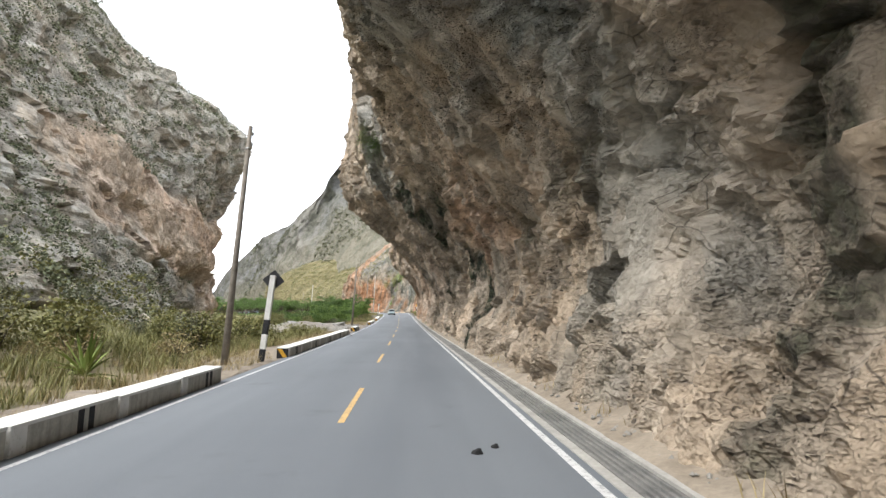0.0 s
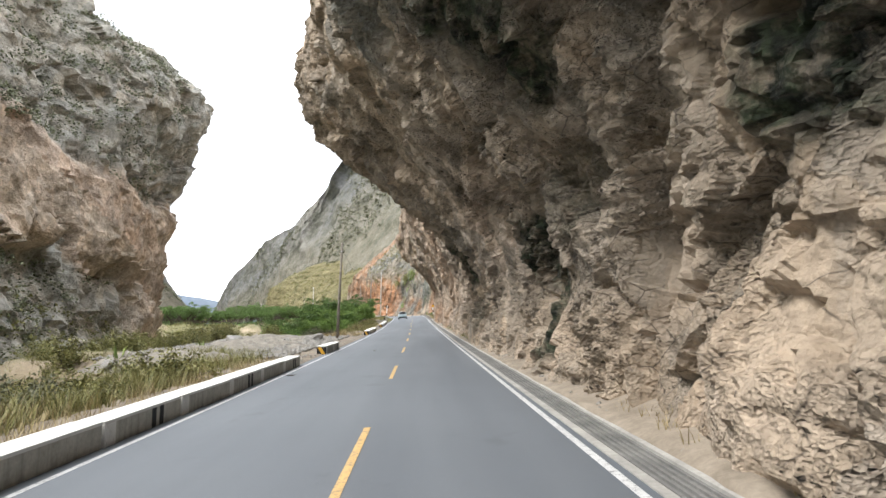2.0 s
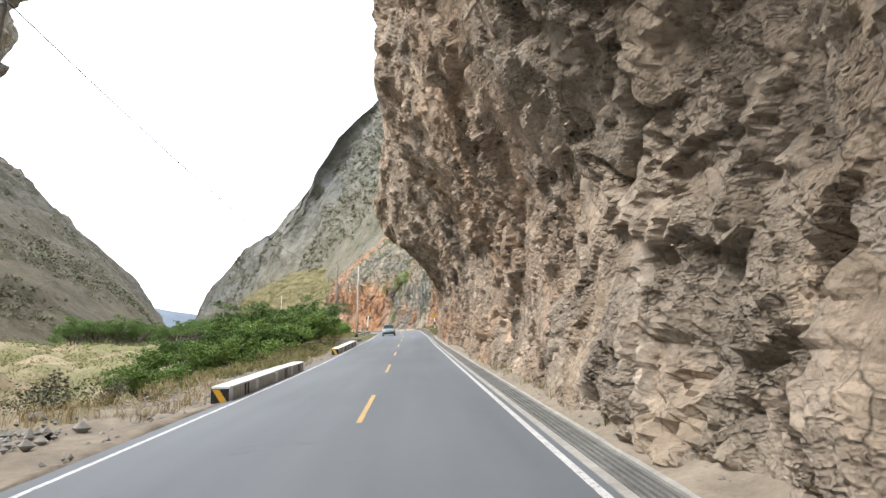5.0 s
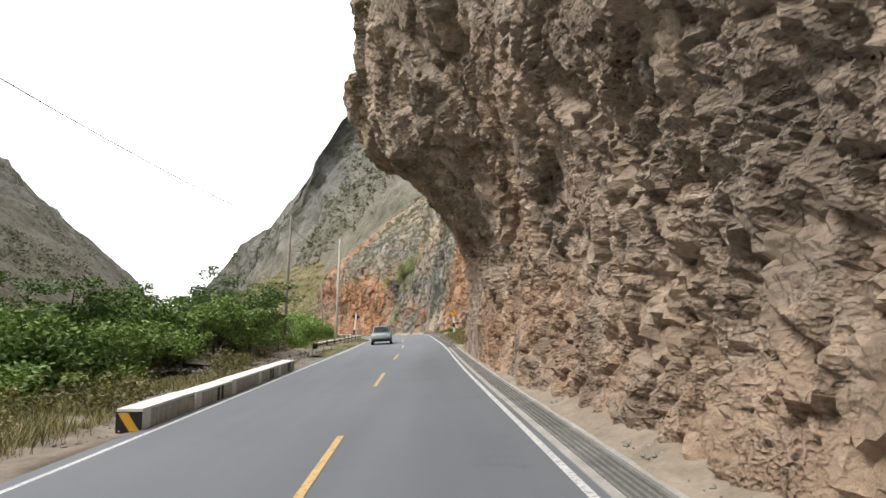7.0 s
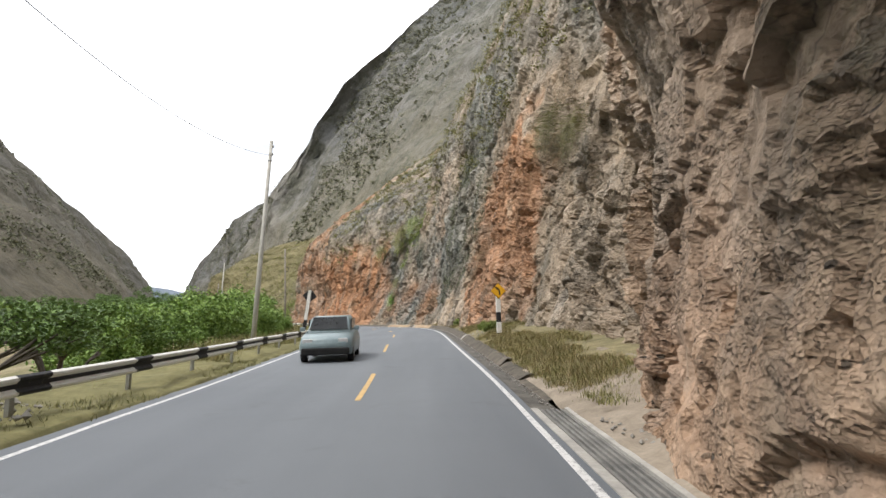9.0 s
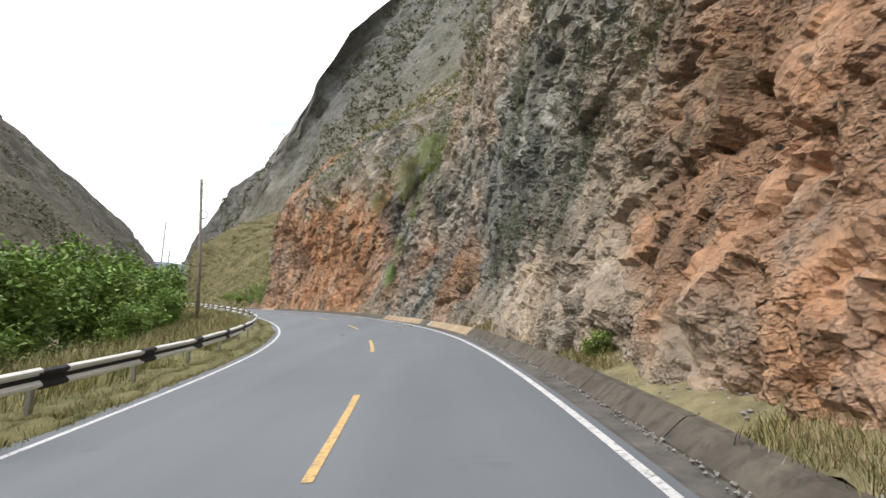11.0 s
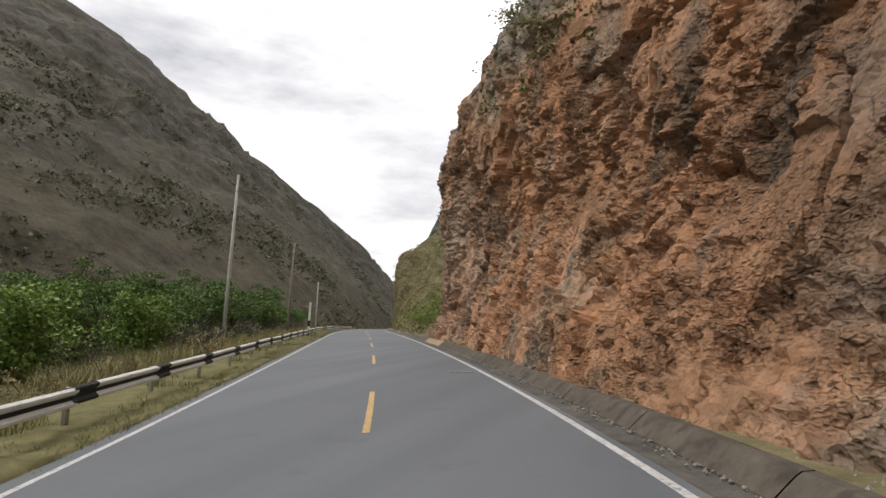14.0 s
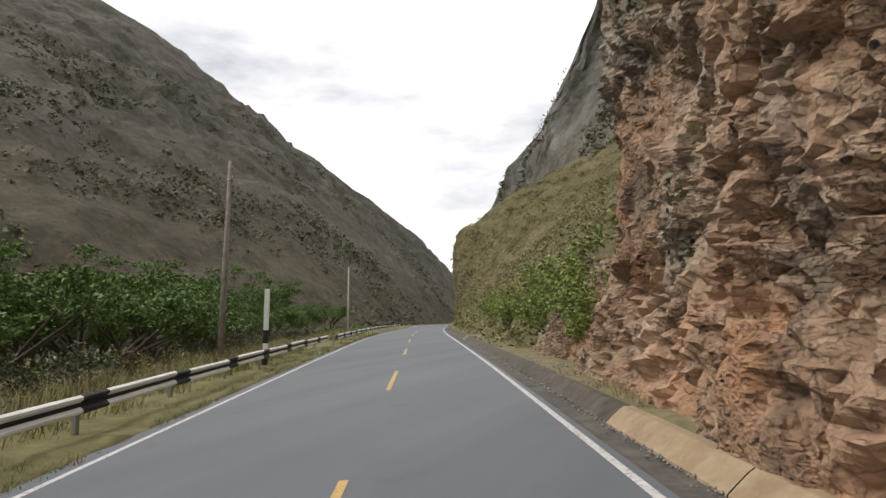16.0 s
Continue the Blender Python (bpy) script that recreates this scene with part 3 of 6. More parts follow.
# the ribbed drain along the cliff: a concrete lip, then bars over a shallow trough
drain_s = np.arange(-40, 142, 1.0)
lip = tagged(strip("drain_lip", drain_s, [(ROAD_R - 0.01, -0.1), (ROAD_R - 0.01, 0.015), (3.09, 0.015), (3.10, -0.15)], CONCRETE), "pale concrete lip between the asphalt and the drain", "drain", kind="structure")
# shade in the gaps between the bars is put into the bed's dark colour
tagged(strip("drain_bed", drain_s, [(3.08, -0.14), (3.55, -0.14)], MUD_SHADE), "roadside drain bed, coloured dark for the gaps between bars", "drain", kind="structure")
for k in range(5):
    c = 3.145 + 0.085 * k
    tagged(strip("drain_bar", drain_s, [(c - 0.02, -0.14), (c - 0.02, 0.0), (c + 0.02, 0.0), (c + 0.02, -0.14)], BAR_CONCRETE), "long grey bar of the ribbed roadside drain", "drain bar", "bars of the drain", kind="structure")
tagged(strip("drain_edge", drain_s, [(3.53, -0.14), (3.53, 0.02), (3.60, 0.03), (3.62, -0.1)], CONCRETE), "thin concrete outer edge of the drain", "drain", kind="structure")

# the lined ditch and low retaining wall along the curve, in cast lengths
strip_mat = {"ochre": OCHRE_CONCRETE, "dark": DARK_CONCRETE, "grey": CONCRETE}
tagged(strip("ditch_bed", np.arange(141, 400, 1.0), [(ROAD_R - 0.01, -0.02), (3.1, -0.05), (3.28, -0.06), (3.45, -0.04)], MUD_SHADE, 0.01), "silted asphalt gutter at the foot of the low wall", "gutter", kind="structure")
def bank_h(d, s):
    """Height of the dirt bank above the low wall; thin where the rock stands close."""
    wide = np.interp(d, [3.76, 4.0, 4.4, 5.1, 5.7, 6.8], [0.15, 0.22, 0.34, 0.50, 0.62, 0.9])
    slim = np.interp(d, [3.76, 4.0, 4.4, 5.1, 6.8], [0.13, 0.14, 0.12, 0.05, 0.0])
    k = np.interp(s, [178, 190], [0, 1])
    start = np.interp(d, [3.76, 3.8, 4.1, 4.6, 5.8], [0.0, 0.03, 0.10, 0.26, 0.56])
    k0 = np.interp(s, [141, 149], [0, 1])
    return (wide * (1 - k) + slim * k) * k0 + start * (1 - k0)


bank_s, bank_d = np.meshgrid(np.arange(141, 262, 0.3), [3.76, 4.0, 4.4, 5.1, 5.7, 6.8], indexing="ij")
bank_v = at(bank_s, bank_d, bank_h(bank_d, bank_s) + 0.06 * fbm(np.stack([bank_s.ravel(), bank_d.ravel() * 3, 0 * bank_s.ravel()], 1), 0.9, 3, 5).reshape(bank_s.shape)).reshape(-1, 3)
bank = new("bank_right", mesh_of("bank_right", bank_v, grid_faces(*bank_s.shape), [WEEDY]))
tagged(bank, "narrow dirt bank with weeds below the rock face", "bank", kind="structure")


def wall_length(s0, s1, kind):
    prof = [(3.38, -0.15), (3.40, -0.02), (3.60, 0.15), (3.66, 0.185), (3.78, 0.185), (3.80, 0.05)]
    low = min(1.0, 0.25 + 0.75 * max(0.0, (s0 - 142) / 6))
    prof = [(d, (h + 0.15) * low - 0.15 + 0.1 * (1 - low)) for d, h in prof]
    ob = strip("retaining_wall", np.linspace(s0 + 0.012, s1 - 0.012, 5), prof, strip_mat[kind])
    label = {"ochre": "low sloping concrete wall with ochre stained paint", "dark": "low sloping concrete wall, dark and damp", "grey": "low sloping pale grey concrete wall"}[kind]
    tagged(ob, label, "retaining wall", "cast lengths of the low wall", kind="structure")


LENGTHS = [(142.0, "dark"), (160.0, "grey"), (160.6, "dark"), (182.6, "ochre"), (190.25, "grey"), (190.75, "dark"), (192.5, "ochre"), (201.0, "dark"), (237.6, "ochre"), (244.75, "dark"), (275.0, "grey"), (275.6, "dark"), (330.0, "")]
for (a, kind), (b, _) in zip(LENGTHS, LENGTHS[1:]):
    count = max(1, round((b - a) / 3.0))
    for n in range(count):
        wall_length(a + (b - a) * n / count, a + (b - a) * (n + 1) / count, kind)


# ---- rock walls
def rock_wall(name, stations, heights, s, rows, label, seed, rough=1.0, iron=None, grey=None, wet_shade=None, pale=None, material=None, kind_of="cliff", coarse=1.0, crumble=0.0, block=1.0, worn=None):
    """A cliff beside the road: at each station the distances from the road's middle line at the given heights."""
    st = np.array(sorted(stations))
    tab = np.array([stations[k] for k in sorted(stations)], float)
    ease = np.interp(s, st, np.arange(len(st)))
    low = np.clip(ease.astype(int), 0, len(st) - 2)
    f = ease - low
    f = f * f * (3 - 2 * f)
    tab_s = tab[low] * (1 - f)[:, None] + tab[low + 1] * f[:, None]
    hh = np.repeat(np.array(rows)[None], len(s), 0)
    dd = np.stack([np.interp(rows, heights, row) for row in tab_s])
    kernel = np.array([0.25, 0.5, 0.25])
    for _ in range(2):
        dd[:, 1:-1] = kernel[0] * dd[:, :-2] + kernel[1] * dd[:, 1:-1] + kernel[2] * dd[:, 2:]
    sg = np.repeat(np.array(s)[:, None], len(rows), 1)
    flat = np.stack([sg.ravel(), dd.ravel(), hh.ravel()], 1)
    ddh = np.gradient(dd, axis=1) / np.gradient(hh, axis=1)
    nd, nh = -1 / np.sqrt(1 + ddh ** 2), ddh / np.sqrt(1 + ddh ** 2)
    # big bulges, tilted blocks, scaly ledges with undercut lips, clefts and dropped-out pockets
    warp = flat + 0.35 * np.stack([fbm(flat, 1.3, 3, seed + 21), fbm(flat, 1.3, 3, seed + 22), fbm(flat, 1.3, 3, seed + 23)], 1)
    where = np.clip(0.55 + 0.9 * vnoise(flat, 3.1, seed + 9), 0.05, 1.3)
    broken = np.clip(0.40 + crumble + 1.5 * fbm(flat, 3.4, 3, seed + 14), 0.08, 1.0)
    if worn:
        broken = np.clip(broken - worn(flat), 0.05, 1.0)
    move = 0.55 * fbm(flat, 7.0, 3, seed) + coarse * (0.38 * facets(warp * (1, 1, 0.8), 3.4, seed + 1) + 0.22 * facets(warp * (1, 1, 1.2), 1.3, seed + 2))
    chips = 0.13 * facets(warp * (1, 1, 1.3), 0.60, seed + 3) + 0.075 * facets(warp * (1, 1, 1.4), 0.27, seed + 16) + 0.05 * fbm(flat, 0.7, 3, seed + 4)
    move = move + block * broken * chips + 0.035 * fbm(flat, 0.9, 3, seed + 5)
    dips = (0.9, -0.75, 0.55) if coarse > 0.55 else (0.30, -0.22, -0.13)
    for dip, (size, lift, k) in zip(dips, ((1.7, 0.30 * coarse, 31), (0.66, 0.12 * coarse, 37), (0.30, 0.05, 43))):
        q = (flat[:, 2] + dip * flat[:, 0]) / size + 1.3 * fbm(flat, size * 1.3, 3, seed + k)
        tooth = q - np.floor(q)
        move = move + lift * where * broken ** 0.5 * (np.minimum(1 - tooth, tooth * 7) - 0.5)
    cleft = np.abs(vnoise(warp * (1, 1, 0.55), 1.9, seed + 12))
    thin = np.abs(vnoise(warp * (1, 1, 0.8), 0.8, seed + 13))
    move = move - 0.45 * coarse * np.exp(-(cleft / 0.05) ** 2) * where - 0.16 * np.exp(-(thin / 0.08) ** 2) * broken
    # dropped-out stones: a few deep hollows, many small sharp pits
    spots = np.clip(0.5 + 0.9 * vnoise(flat, 2.6, seed + 8), 0.0, 1.2)
    for size, level, depth, k in ((1.5, 0.52, 0.65, 6), (0.62, 0.46, 0.26, 7), (0.28, 0.44, 0.15, 10)):
        move = move - depth * spots * np.clip((vnoise(warp * (1, 1, 1.4), size, seed + k) - level) * 5, 0, 1)
    move = (move * rough).reshape(dd.shape) * np.clip(hh / 2.0 + 0.45, 0.45, 1.0)
    dd2, hh2 = dd + nd * move, hh + nh * move
    dd2 = np.where(hh2 < 3.2, np.maximum(dd2, 3.66), dd2)
    v = at(sg, dd2, hh2 - 0.15).reshape(-1, 3)
    me = mesh_of(name, v, grid_faces(len(s), len(rows)), [material or ROCK], False)
    weights(me, "iron", iron(flat) if iron else 0 * flat[:, 0])
    weights(me, "grey", grey(flat) if grey else 0 * flat[:, 0])
    weights(me, "wet_shade", wet_shade(flat) if wet_shade else 0 * flat[:, 0])
    weights(me, "pale", pale(flat) if pale else 0 * flat[:, 0])
    return tagged(new(name, me), label, kind_of, kind="structure")


def blob(p, s, h, rs, rh, seed):
    """A patch with a ragged outline on a rock face."""
    r = ((p[:, 0] - s) / rs) ** 2 + ((p[:, 2] - h) / rh) ** 2
    return np.clip(1.5 - 1.1 * r + 0.9 * fbm(p, 2.2, 4, seed), 0, 1)


H_A = [0, 2.5, 5, 7, 9, 11, 14, 19, 28, 34]
over_a = {
    -60: [3.9, 5.0, 4.6, 3.2, 1.4, -0.5, -3.0, -4.5, -5, 2],
    5: [3.9, 5.0, 4.6, 3.2, 1.4, -0.5, -3.0, -4.5, -5, 2],
    17: [3.9, 5.0, 4.5, 3.0, 1.5, -0.4, -3.3, -4.5, -5, 2],
    26: [3.9, 5.1, 4.6, 3.3, 1.7, 0.2, -1.8, -3.0, -3, 3],
    37: [3.9, 4.7, 4.3, 2.9, 1.2, 0.0, -1.3, -2.0, -1, 5],
    48: [3.9, 4.5, 3.7, 2.3, 0.7, -0.6, -2.2, -3.6, -4, 3],
    56: [3.9, 4.5, 3.6, 2.1, 0.4, -1.0, -3.2, -4.4, -3.5, 2],
    66: [3.9, 4.6, 4.1, 2.4, 0.1, -2.9, -6.1, -6.9, -5.6, 0],
    71: [3.9, 4.6, 4.2, 2.7, 0.9, -0.8, -2.8, -3.8, -3, 2],
    75: [3.9, 4.5, 4.2, 3.0, 1.9, 0.8, -0.2, -0.8, -1, 3],
    83: [3.9, 4.4, 4.0, 3.1, 2.3, 1.8, 1.3, 1.2, 2, 6],
}
over_b = {
    92: [3.72, 4.08, 3.9, 3.1, 2.1, 1.2, 0.6, 0.6, 2, 6],
    100: [3.72, 4.08, 3.9, 3.2, 1.9, 0.4, -0.9, -0.7, 0.8, 5],
    109: [3.72, 4.18, 4.2, 3.6, 3.0, 2.4, 1.8, 1.8, 3, 9],
    118: [3.72, 4.18, 4.2, 3.4, 2.4, 1.2, -0.2, -0.6, 0, 5],
    127: [3.72, 4.08, 3.9, 1.9, -0.4, -0.9, -1.5, -1.8, -2.5, 2],
    132: [3.72, 4.08, 3.8, 2.6, 0.8, -1.8, -2.4, -1.7, -1.5, 3],
    137: [3.72, 4.18, 4.2, 3.3, 2.6, 2.3, 2.4, 3.5, 6, 12],
    146: [6.4, 6.6, 6.8, 6.0, 6.2, 6.4, 6.8, 8.0, 13, 20],
}
over_b[83] = over_a[83]
FINE = np.concatenate([np.arange(-0.3, 9, 0.075), np.arange(9, 18, 0.14), np.arange(18, 34.1, 0.7)])


def wet_shade_a(p):
    w = 0.8 * blob(p, 5.8, 2.4, 0.55, 3.0, 35)
    # seepage stains, among them dark patches painted for the cave-like underside
    for along, up, wide, tall, k in ((29.5, 1.8, 1.3, 2.8, 31), (30.8, 4.2, 1.6, 0.8, 32), (40.5, 9.0, 1.6, 2.6, 33), (36.0, 7.3, 2.0, 1.2, 34), (45.4, 3.6, 1.0, 1.0, 36), (44.7, 1.9, 0.6, 1.4, 37),
                                     (47.4, 3.6, 1.0, 1.2, 38), (64.5, 5.4, 3.6, 1.6, 39), (62.2, 4.3, 2.0, 0.9, 40), (67.3, 5.6, 1.0, 1.4, 45), (33.8, 4.2, 1.3, 1.1, 46)):
        w = np.maximum(w, blob(p, along, up, wide, tall, k))
    # half-strength patches: shade of the overhang's underside put into the colour
    for along, up, wide, tall, k in ((13.2, 4.8, 2.2, 1.1, 56), (41.3, 4.4, 1.8, 0.8, 57), (20.5, 4.6, 1.4, 0.7, 58), (61.6, 2.8, 2.4, 1.7, 59), (65.5, 4.2, 2.6, 1.3, 60)):
        w = np.maximum(w, 0.5 * blob(p, along, up, wide, tall, k))
    return np.clip(w, 0, 1)


def grey_a(p):
    return np.clip(0.7 * blob(p, 12, 12, 9, 5, 41) + 0.8 * blob(p, 44, 15, 8, 5, 42) + 0.6 * blob(p, 10, 3, 2.5, 6, 43), 0, 1)


# the pale weights also put light on the lower and open wall into its colour
rock_wall("cliff_overhang", over_a, H_A, np.arange(-10, 84, 0.085), FINE, "tan limestone cliff overhanging the road, streaked dark", 101, coarse=1.25, worn=lambda p: 0.8 * blob(p, 53, 6, 4.5, 3, 47) + 0.2 * blob(p, 9, 1.5, 6, 1.5, 50), wet_shade=wet_shade_a, grey=grey_a, pale=lambda p: np.clip(0.35 * (1 - p[:, 2] / 5) * np.clip((p[:, 0] - 12) / 20, 0, 1) + 0.3 * fbm(p, 3, 3, 44) - 0.25 * blob(p, 12, 3, 9, 4, 101) + 0.8 * blob(p, 79, 6, 7, 7, 48) + 1.0 * blob(p, 53, 6.4, 5.5, 3.6, 49) + 0.6 * blob(p, 49.5, 4.4, 3.0, 1.8, 92) + 0.6 * blob(p, 71.5, 7, 2.2, 3.2, 93), 0, 1.0), iron=lambda p: np.clip(0.45 * blob(p, 28, 6, 6, 2, 51), 0, 1))
# unseen wall behind the start, added to keep light off the overhang
rock_wall("unseen_cliff_behind", over_a, H_A, np.arange(-60, -9.4, 0.5), FINE[::4], "unseen tan cliff added behind to hold back light", 101, coarse=1.25)
# pale weights raised to paint in light that the nose's underside lacks
rock_wall("cliff_nose", over_b, H_A, np.arange(82.5, 146.2, 0.085), FINE, "pinkish brown rock nose leaning out over the road", 101, coarse=0.75, crumble=0.0, iron=lambda p: 0.45 + 0.3 * np.clip(fbm(p, 6, 3, 52), -1, 1), pale=lambda p: np.clip(0.62 + 0.5 * fbm(p, 5, 4, 53) - 0.4 * blob(p, 121, 1.2, 9, 2.2, 94), 0, 0.9), wet_shade=lambda p: np.clip(0.6 * blob(p, 134, 6, 1.5, 4, 37), 0, 1))

H_B = [0, 2.5, 5, 7, 9, 11, 14, 19, 28, 40]
curve_b = {
    143: [6.6, 6.9, 7.1, 7.3, 7.6, 8.0, 9.0, 10, 16, 30],
    153: [6.2, 6.8, 7.2, 7.4, 7.6, 7.9, 8.6, 9.5, 14, 25],
    163: [4.5, 5.2, 5.8, 6.0, 6.2, 6.4, 6.8, 7.6, 11, 18],
    177: [3.75, 4.8, 5.6, 5.7, 5.9, 6.0, 6.3, 7.0, 9.5, 16],
    189: [3.75, 4.8, 5.6, 5.7, 5.8, 5.9, 6.3, 7.2, 10, 18],
    198: [3.75, 4.8, 5.6, 5.7, 5.8, 6.0, 6.5, 7.6, 11, 20],
    203: [3.75, 4.9, 5.7, 5.9, 6.3, 7.0, 9.0, 13, 21, 36],
    211: [3.75, 5.1, 6.0, 6.2, 6.5, 7.0, 8.6, 12, 22, 38],
    222: [3.75, 5.0, 5.8, 5.7, 5.6, 5.5, 5.5, 8.8, 18, 34],
    233: [3.75, 4.6, 5.2, 5.1, 5.0, 4.7, 4.8, 8.6, 18, 34],
}
curve_c = {
    233: curve_b[233],
    241: [3.75, 4.2, 4.2, 4.0, 3.9, 4.0, 4.9, 9.2, 19, 35],
    249: [4.3, 4.8, 4.8, 4.7, 4.9, 5.4, 7.2, 12.5, 22, 38],
    254: [4.6, 6.4, 8.6, 10.5, 12, 13.5, 16, 21, 30, 45],
    275: [4.5, 7.2, 10.5, 13, 15, 17, 20, 26, 36, 52],
    320: [4.6, 6.5, 9.5, 12, 14, 16, 19, 25, 36, 52],
    345: [4.6, 5.4, 6.4, 7.2, 8, 8.6, 10, 14, 26, 45],
    360: [4.6, 4.6, 4.6, 4.5, 4.4, 4.3, 4.2, 5.2, 18, 45],
    368: [5.5, 5.6, 5.8, 6.0, 6.2, 6.5, 7.5, 10, 24, 50],
    400: [9, 11, 13, 15, 17, 19, 22, 28, 40, 60],
}
FINE_B = np.concatenate([np.arange(-0.3, 10, 0.075), np.arange(10, 20, 0.16), np.arange(20, 40.1, 1.0)])


def iron_b(p):
    w = 1.1 * blob(p, 225, 6, 15, 8, 61) * np.clip(0.95 + 0.5 * fbm(p, 2.2, 4, 95), 0.4, 1) + 0.4 * blob(p, 201.5, 3.0, 4.5, 2.6, 66) + blob(p, 213, 4.5, 5.5, 5, 62) * 0.9 + 0.85 * blob(p, 164.5, 7, 6, 9, 63) + 0.5 * blob(p, 196, 3, 8, 2, 64) + 0.6 * blob(p, 189, 3.5, 4.0, 3.2, 68)
    return np.clip(w, 0, 1) * 0.95 * np.clip((13 - p[:, 2] + 1.5 * fbm(p, 3, 3, 67)) / 2, 0, 1)


def grey_b(p):
    return np.clip(blob(p, 186, 8, 16, 10, 71) + blob(p, 205, 9, 7, 8, 72) - 0.8 * blob(p, 165, 7, 7, 9, 63) + np.clip((p[:, 2] - 12) / 4, 0, 1), 0, 1) * np.clip(0.6 + 0.7 * fbm(p, 5, 3, 78), 0.1, 1)


# the small dark patches near station 170 paint the shade of a hollow
rock_wall("cliff_curve", curve_b, H_B, np.arange(143, 233.1, 0.075), FINE_B, "grey and rust coloured rock face along the bend", 202, coarse=0.75, crumble=0.42, iron=iron_b, grey=grey_b, pale=lambda p: np.clip(1.3 * blob(p, 188.5, 11.8, 2.2, 3.2, 76) + 0.7 * blob(p, 200.3, 5.2, 1.3, 1.3, 77), 0, 1.0), wet_shade=lambda p: np.clip(0.8 * blob(p, 207, 12, 2.0, 6, 73) + 0.5 * blob(p, 180, 14, 3, 4, 74) + 0.9 * blob(p, 197.5, 7.8, 1.3, 2.4, 79) + 0.42 * blob(p, 181, 6.5, 7, 5, 80) * (fbm(p, 1.3, 4, 89) > -0.25) + 0.35 * blob(p, 193, 1.6, 2.5, 1.6, 90) + 0.4 * blob(p, 184.5, 2.8, 4.5, 2.6, 91) + 0.6 * blob(p, 169.3, 4.6, 0.9, 1.2, 96) + 0.4 * blob(p, 170.3, 3.4, 0.7, 0.6, 97) + 0.35 * blob(p, 218.8, 2.4, 2.2, 2.6, 98) * (fbm(p, 0.8, 3, 99) > -0.1), 0, 1))
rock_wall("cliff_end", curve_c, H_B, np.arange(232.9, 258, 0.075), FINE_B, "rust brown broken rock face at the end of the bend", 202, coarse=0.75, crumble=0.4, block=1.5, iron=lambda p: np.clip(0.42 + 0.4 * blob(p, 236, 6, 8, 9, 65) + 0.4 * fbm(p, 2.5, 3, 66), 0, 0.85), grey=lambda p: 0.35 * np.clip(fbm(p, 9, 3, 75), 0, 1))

rock_wall("scrub_slope", curve_c, H_B, np.arange(256, 398, 0.5), FINE_B[::3], "steep green and tan slope of scrub beside the road", 203, rough=0.7, material=HILL_OLIVE, kind_of="slope")

# the outcrop across the stream on the valley side: bedded, leaning out at the end
H_L = [-14, 3, 10, 18, 26, 33, 40, 52, 75, 120]
left_a = {
    # two unseen stations, their slope set by the light reaching the overhang
    -70: [9, 26, 38, 48, 58, 66, 75, 90, 122, 185],
    0: [9, 26, 37, 46, 55, 62, 70, 84, 115, 175],
    38: [12, 25, 31.5, 37, 42, 46.5, 51, 58, 76, 110],
    60: [14, 25, 31, 36, 40, 44, 48, 55, 74, 112],
    90: [25, 31, 33, 36, 38, 40, 43, 52, 76, 125],
    106: [34, 35, 34.5, 34, 32.5, 33, 39, 60, 100, 180],
    114: [37, 37, 36, 34.5, 31.5, 31.2, 38, 62, 108, 195],
    120: [40, 39, 37.5, 36, 33, 32.5, 40, 64, 110, 195],
    126: [50, 49, 48, 47, 45, 45, 53, 76, 118, 200],
    134: [85, 84, 83, 82, 80, 80, 86, 105, 140, 210],
}
left_neg = {k: [-v for v in row] for k, row in left_a.items()}


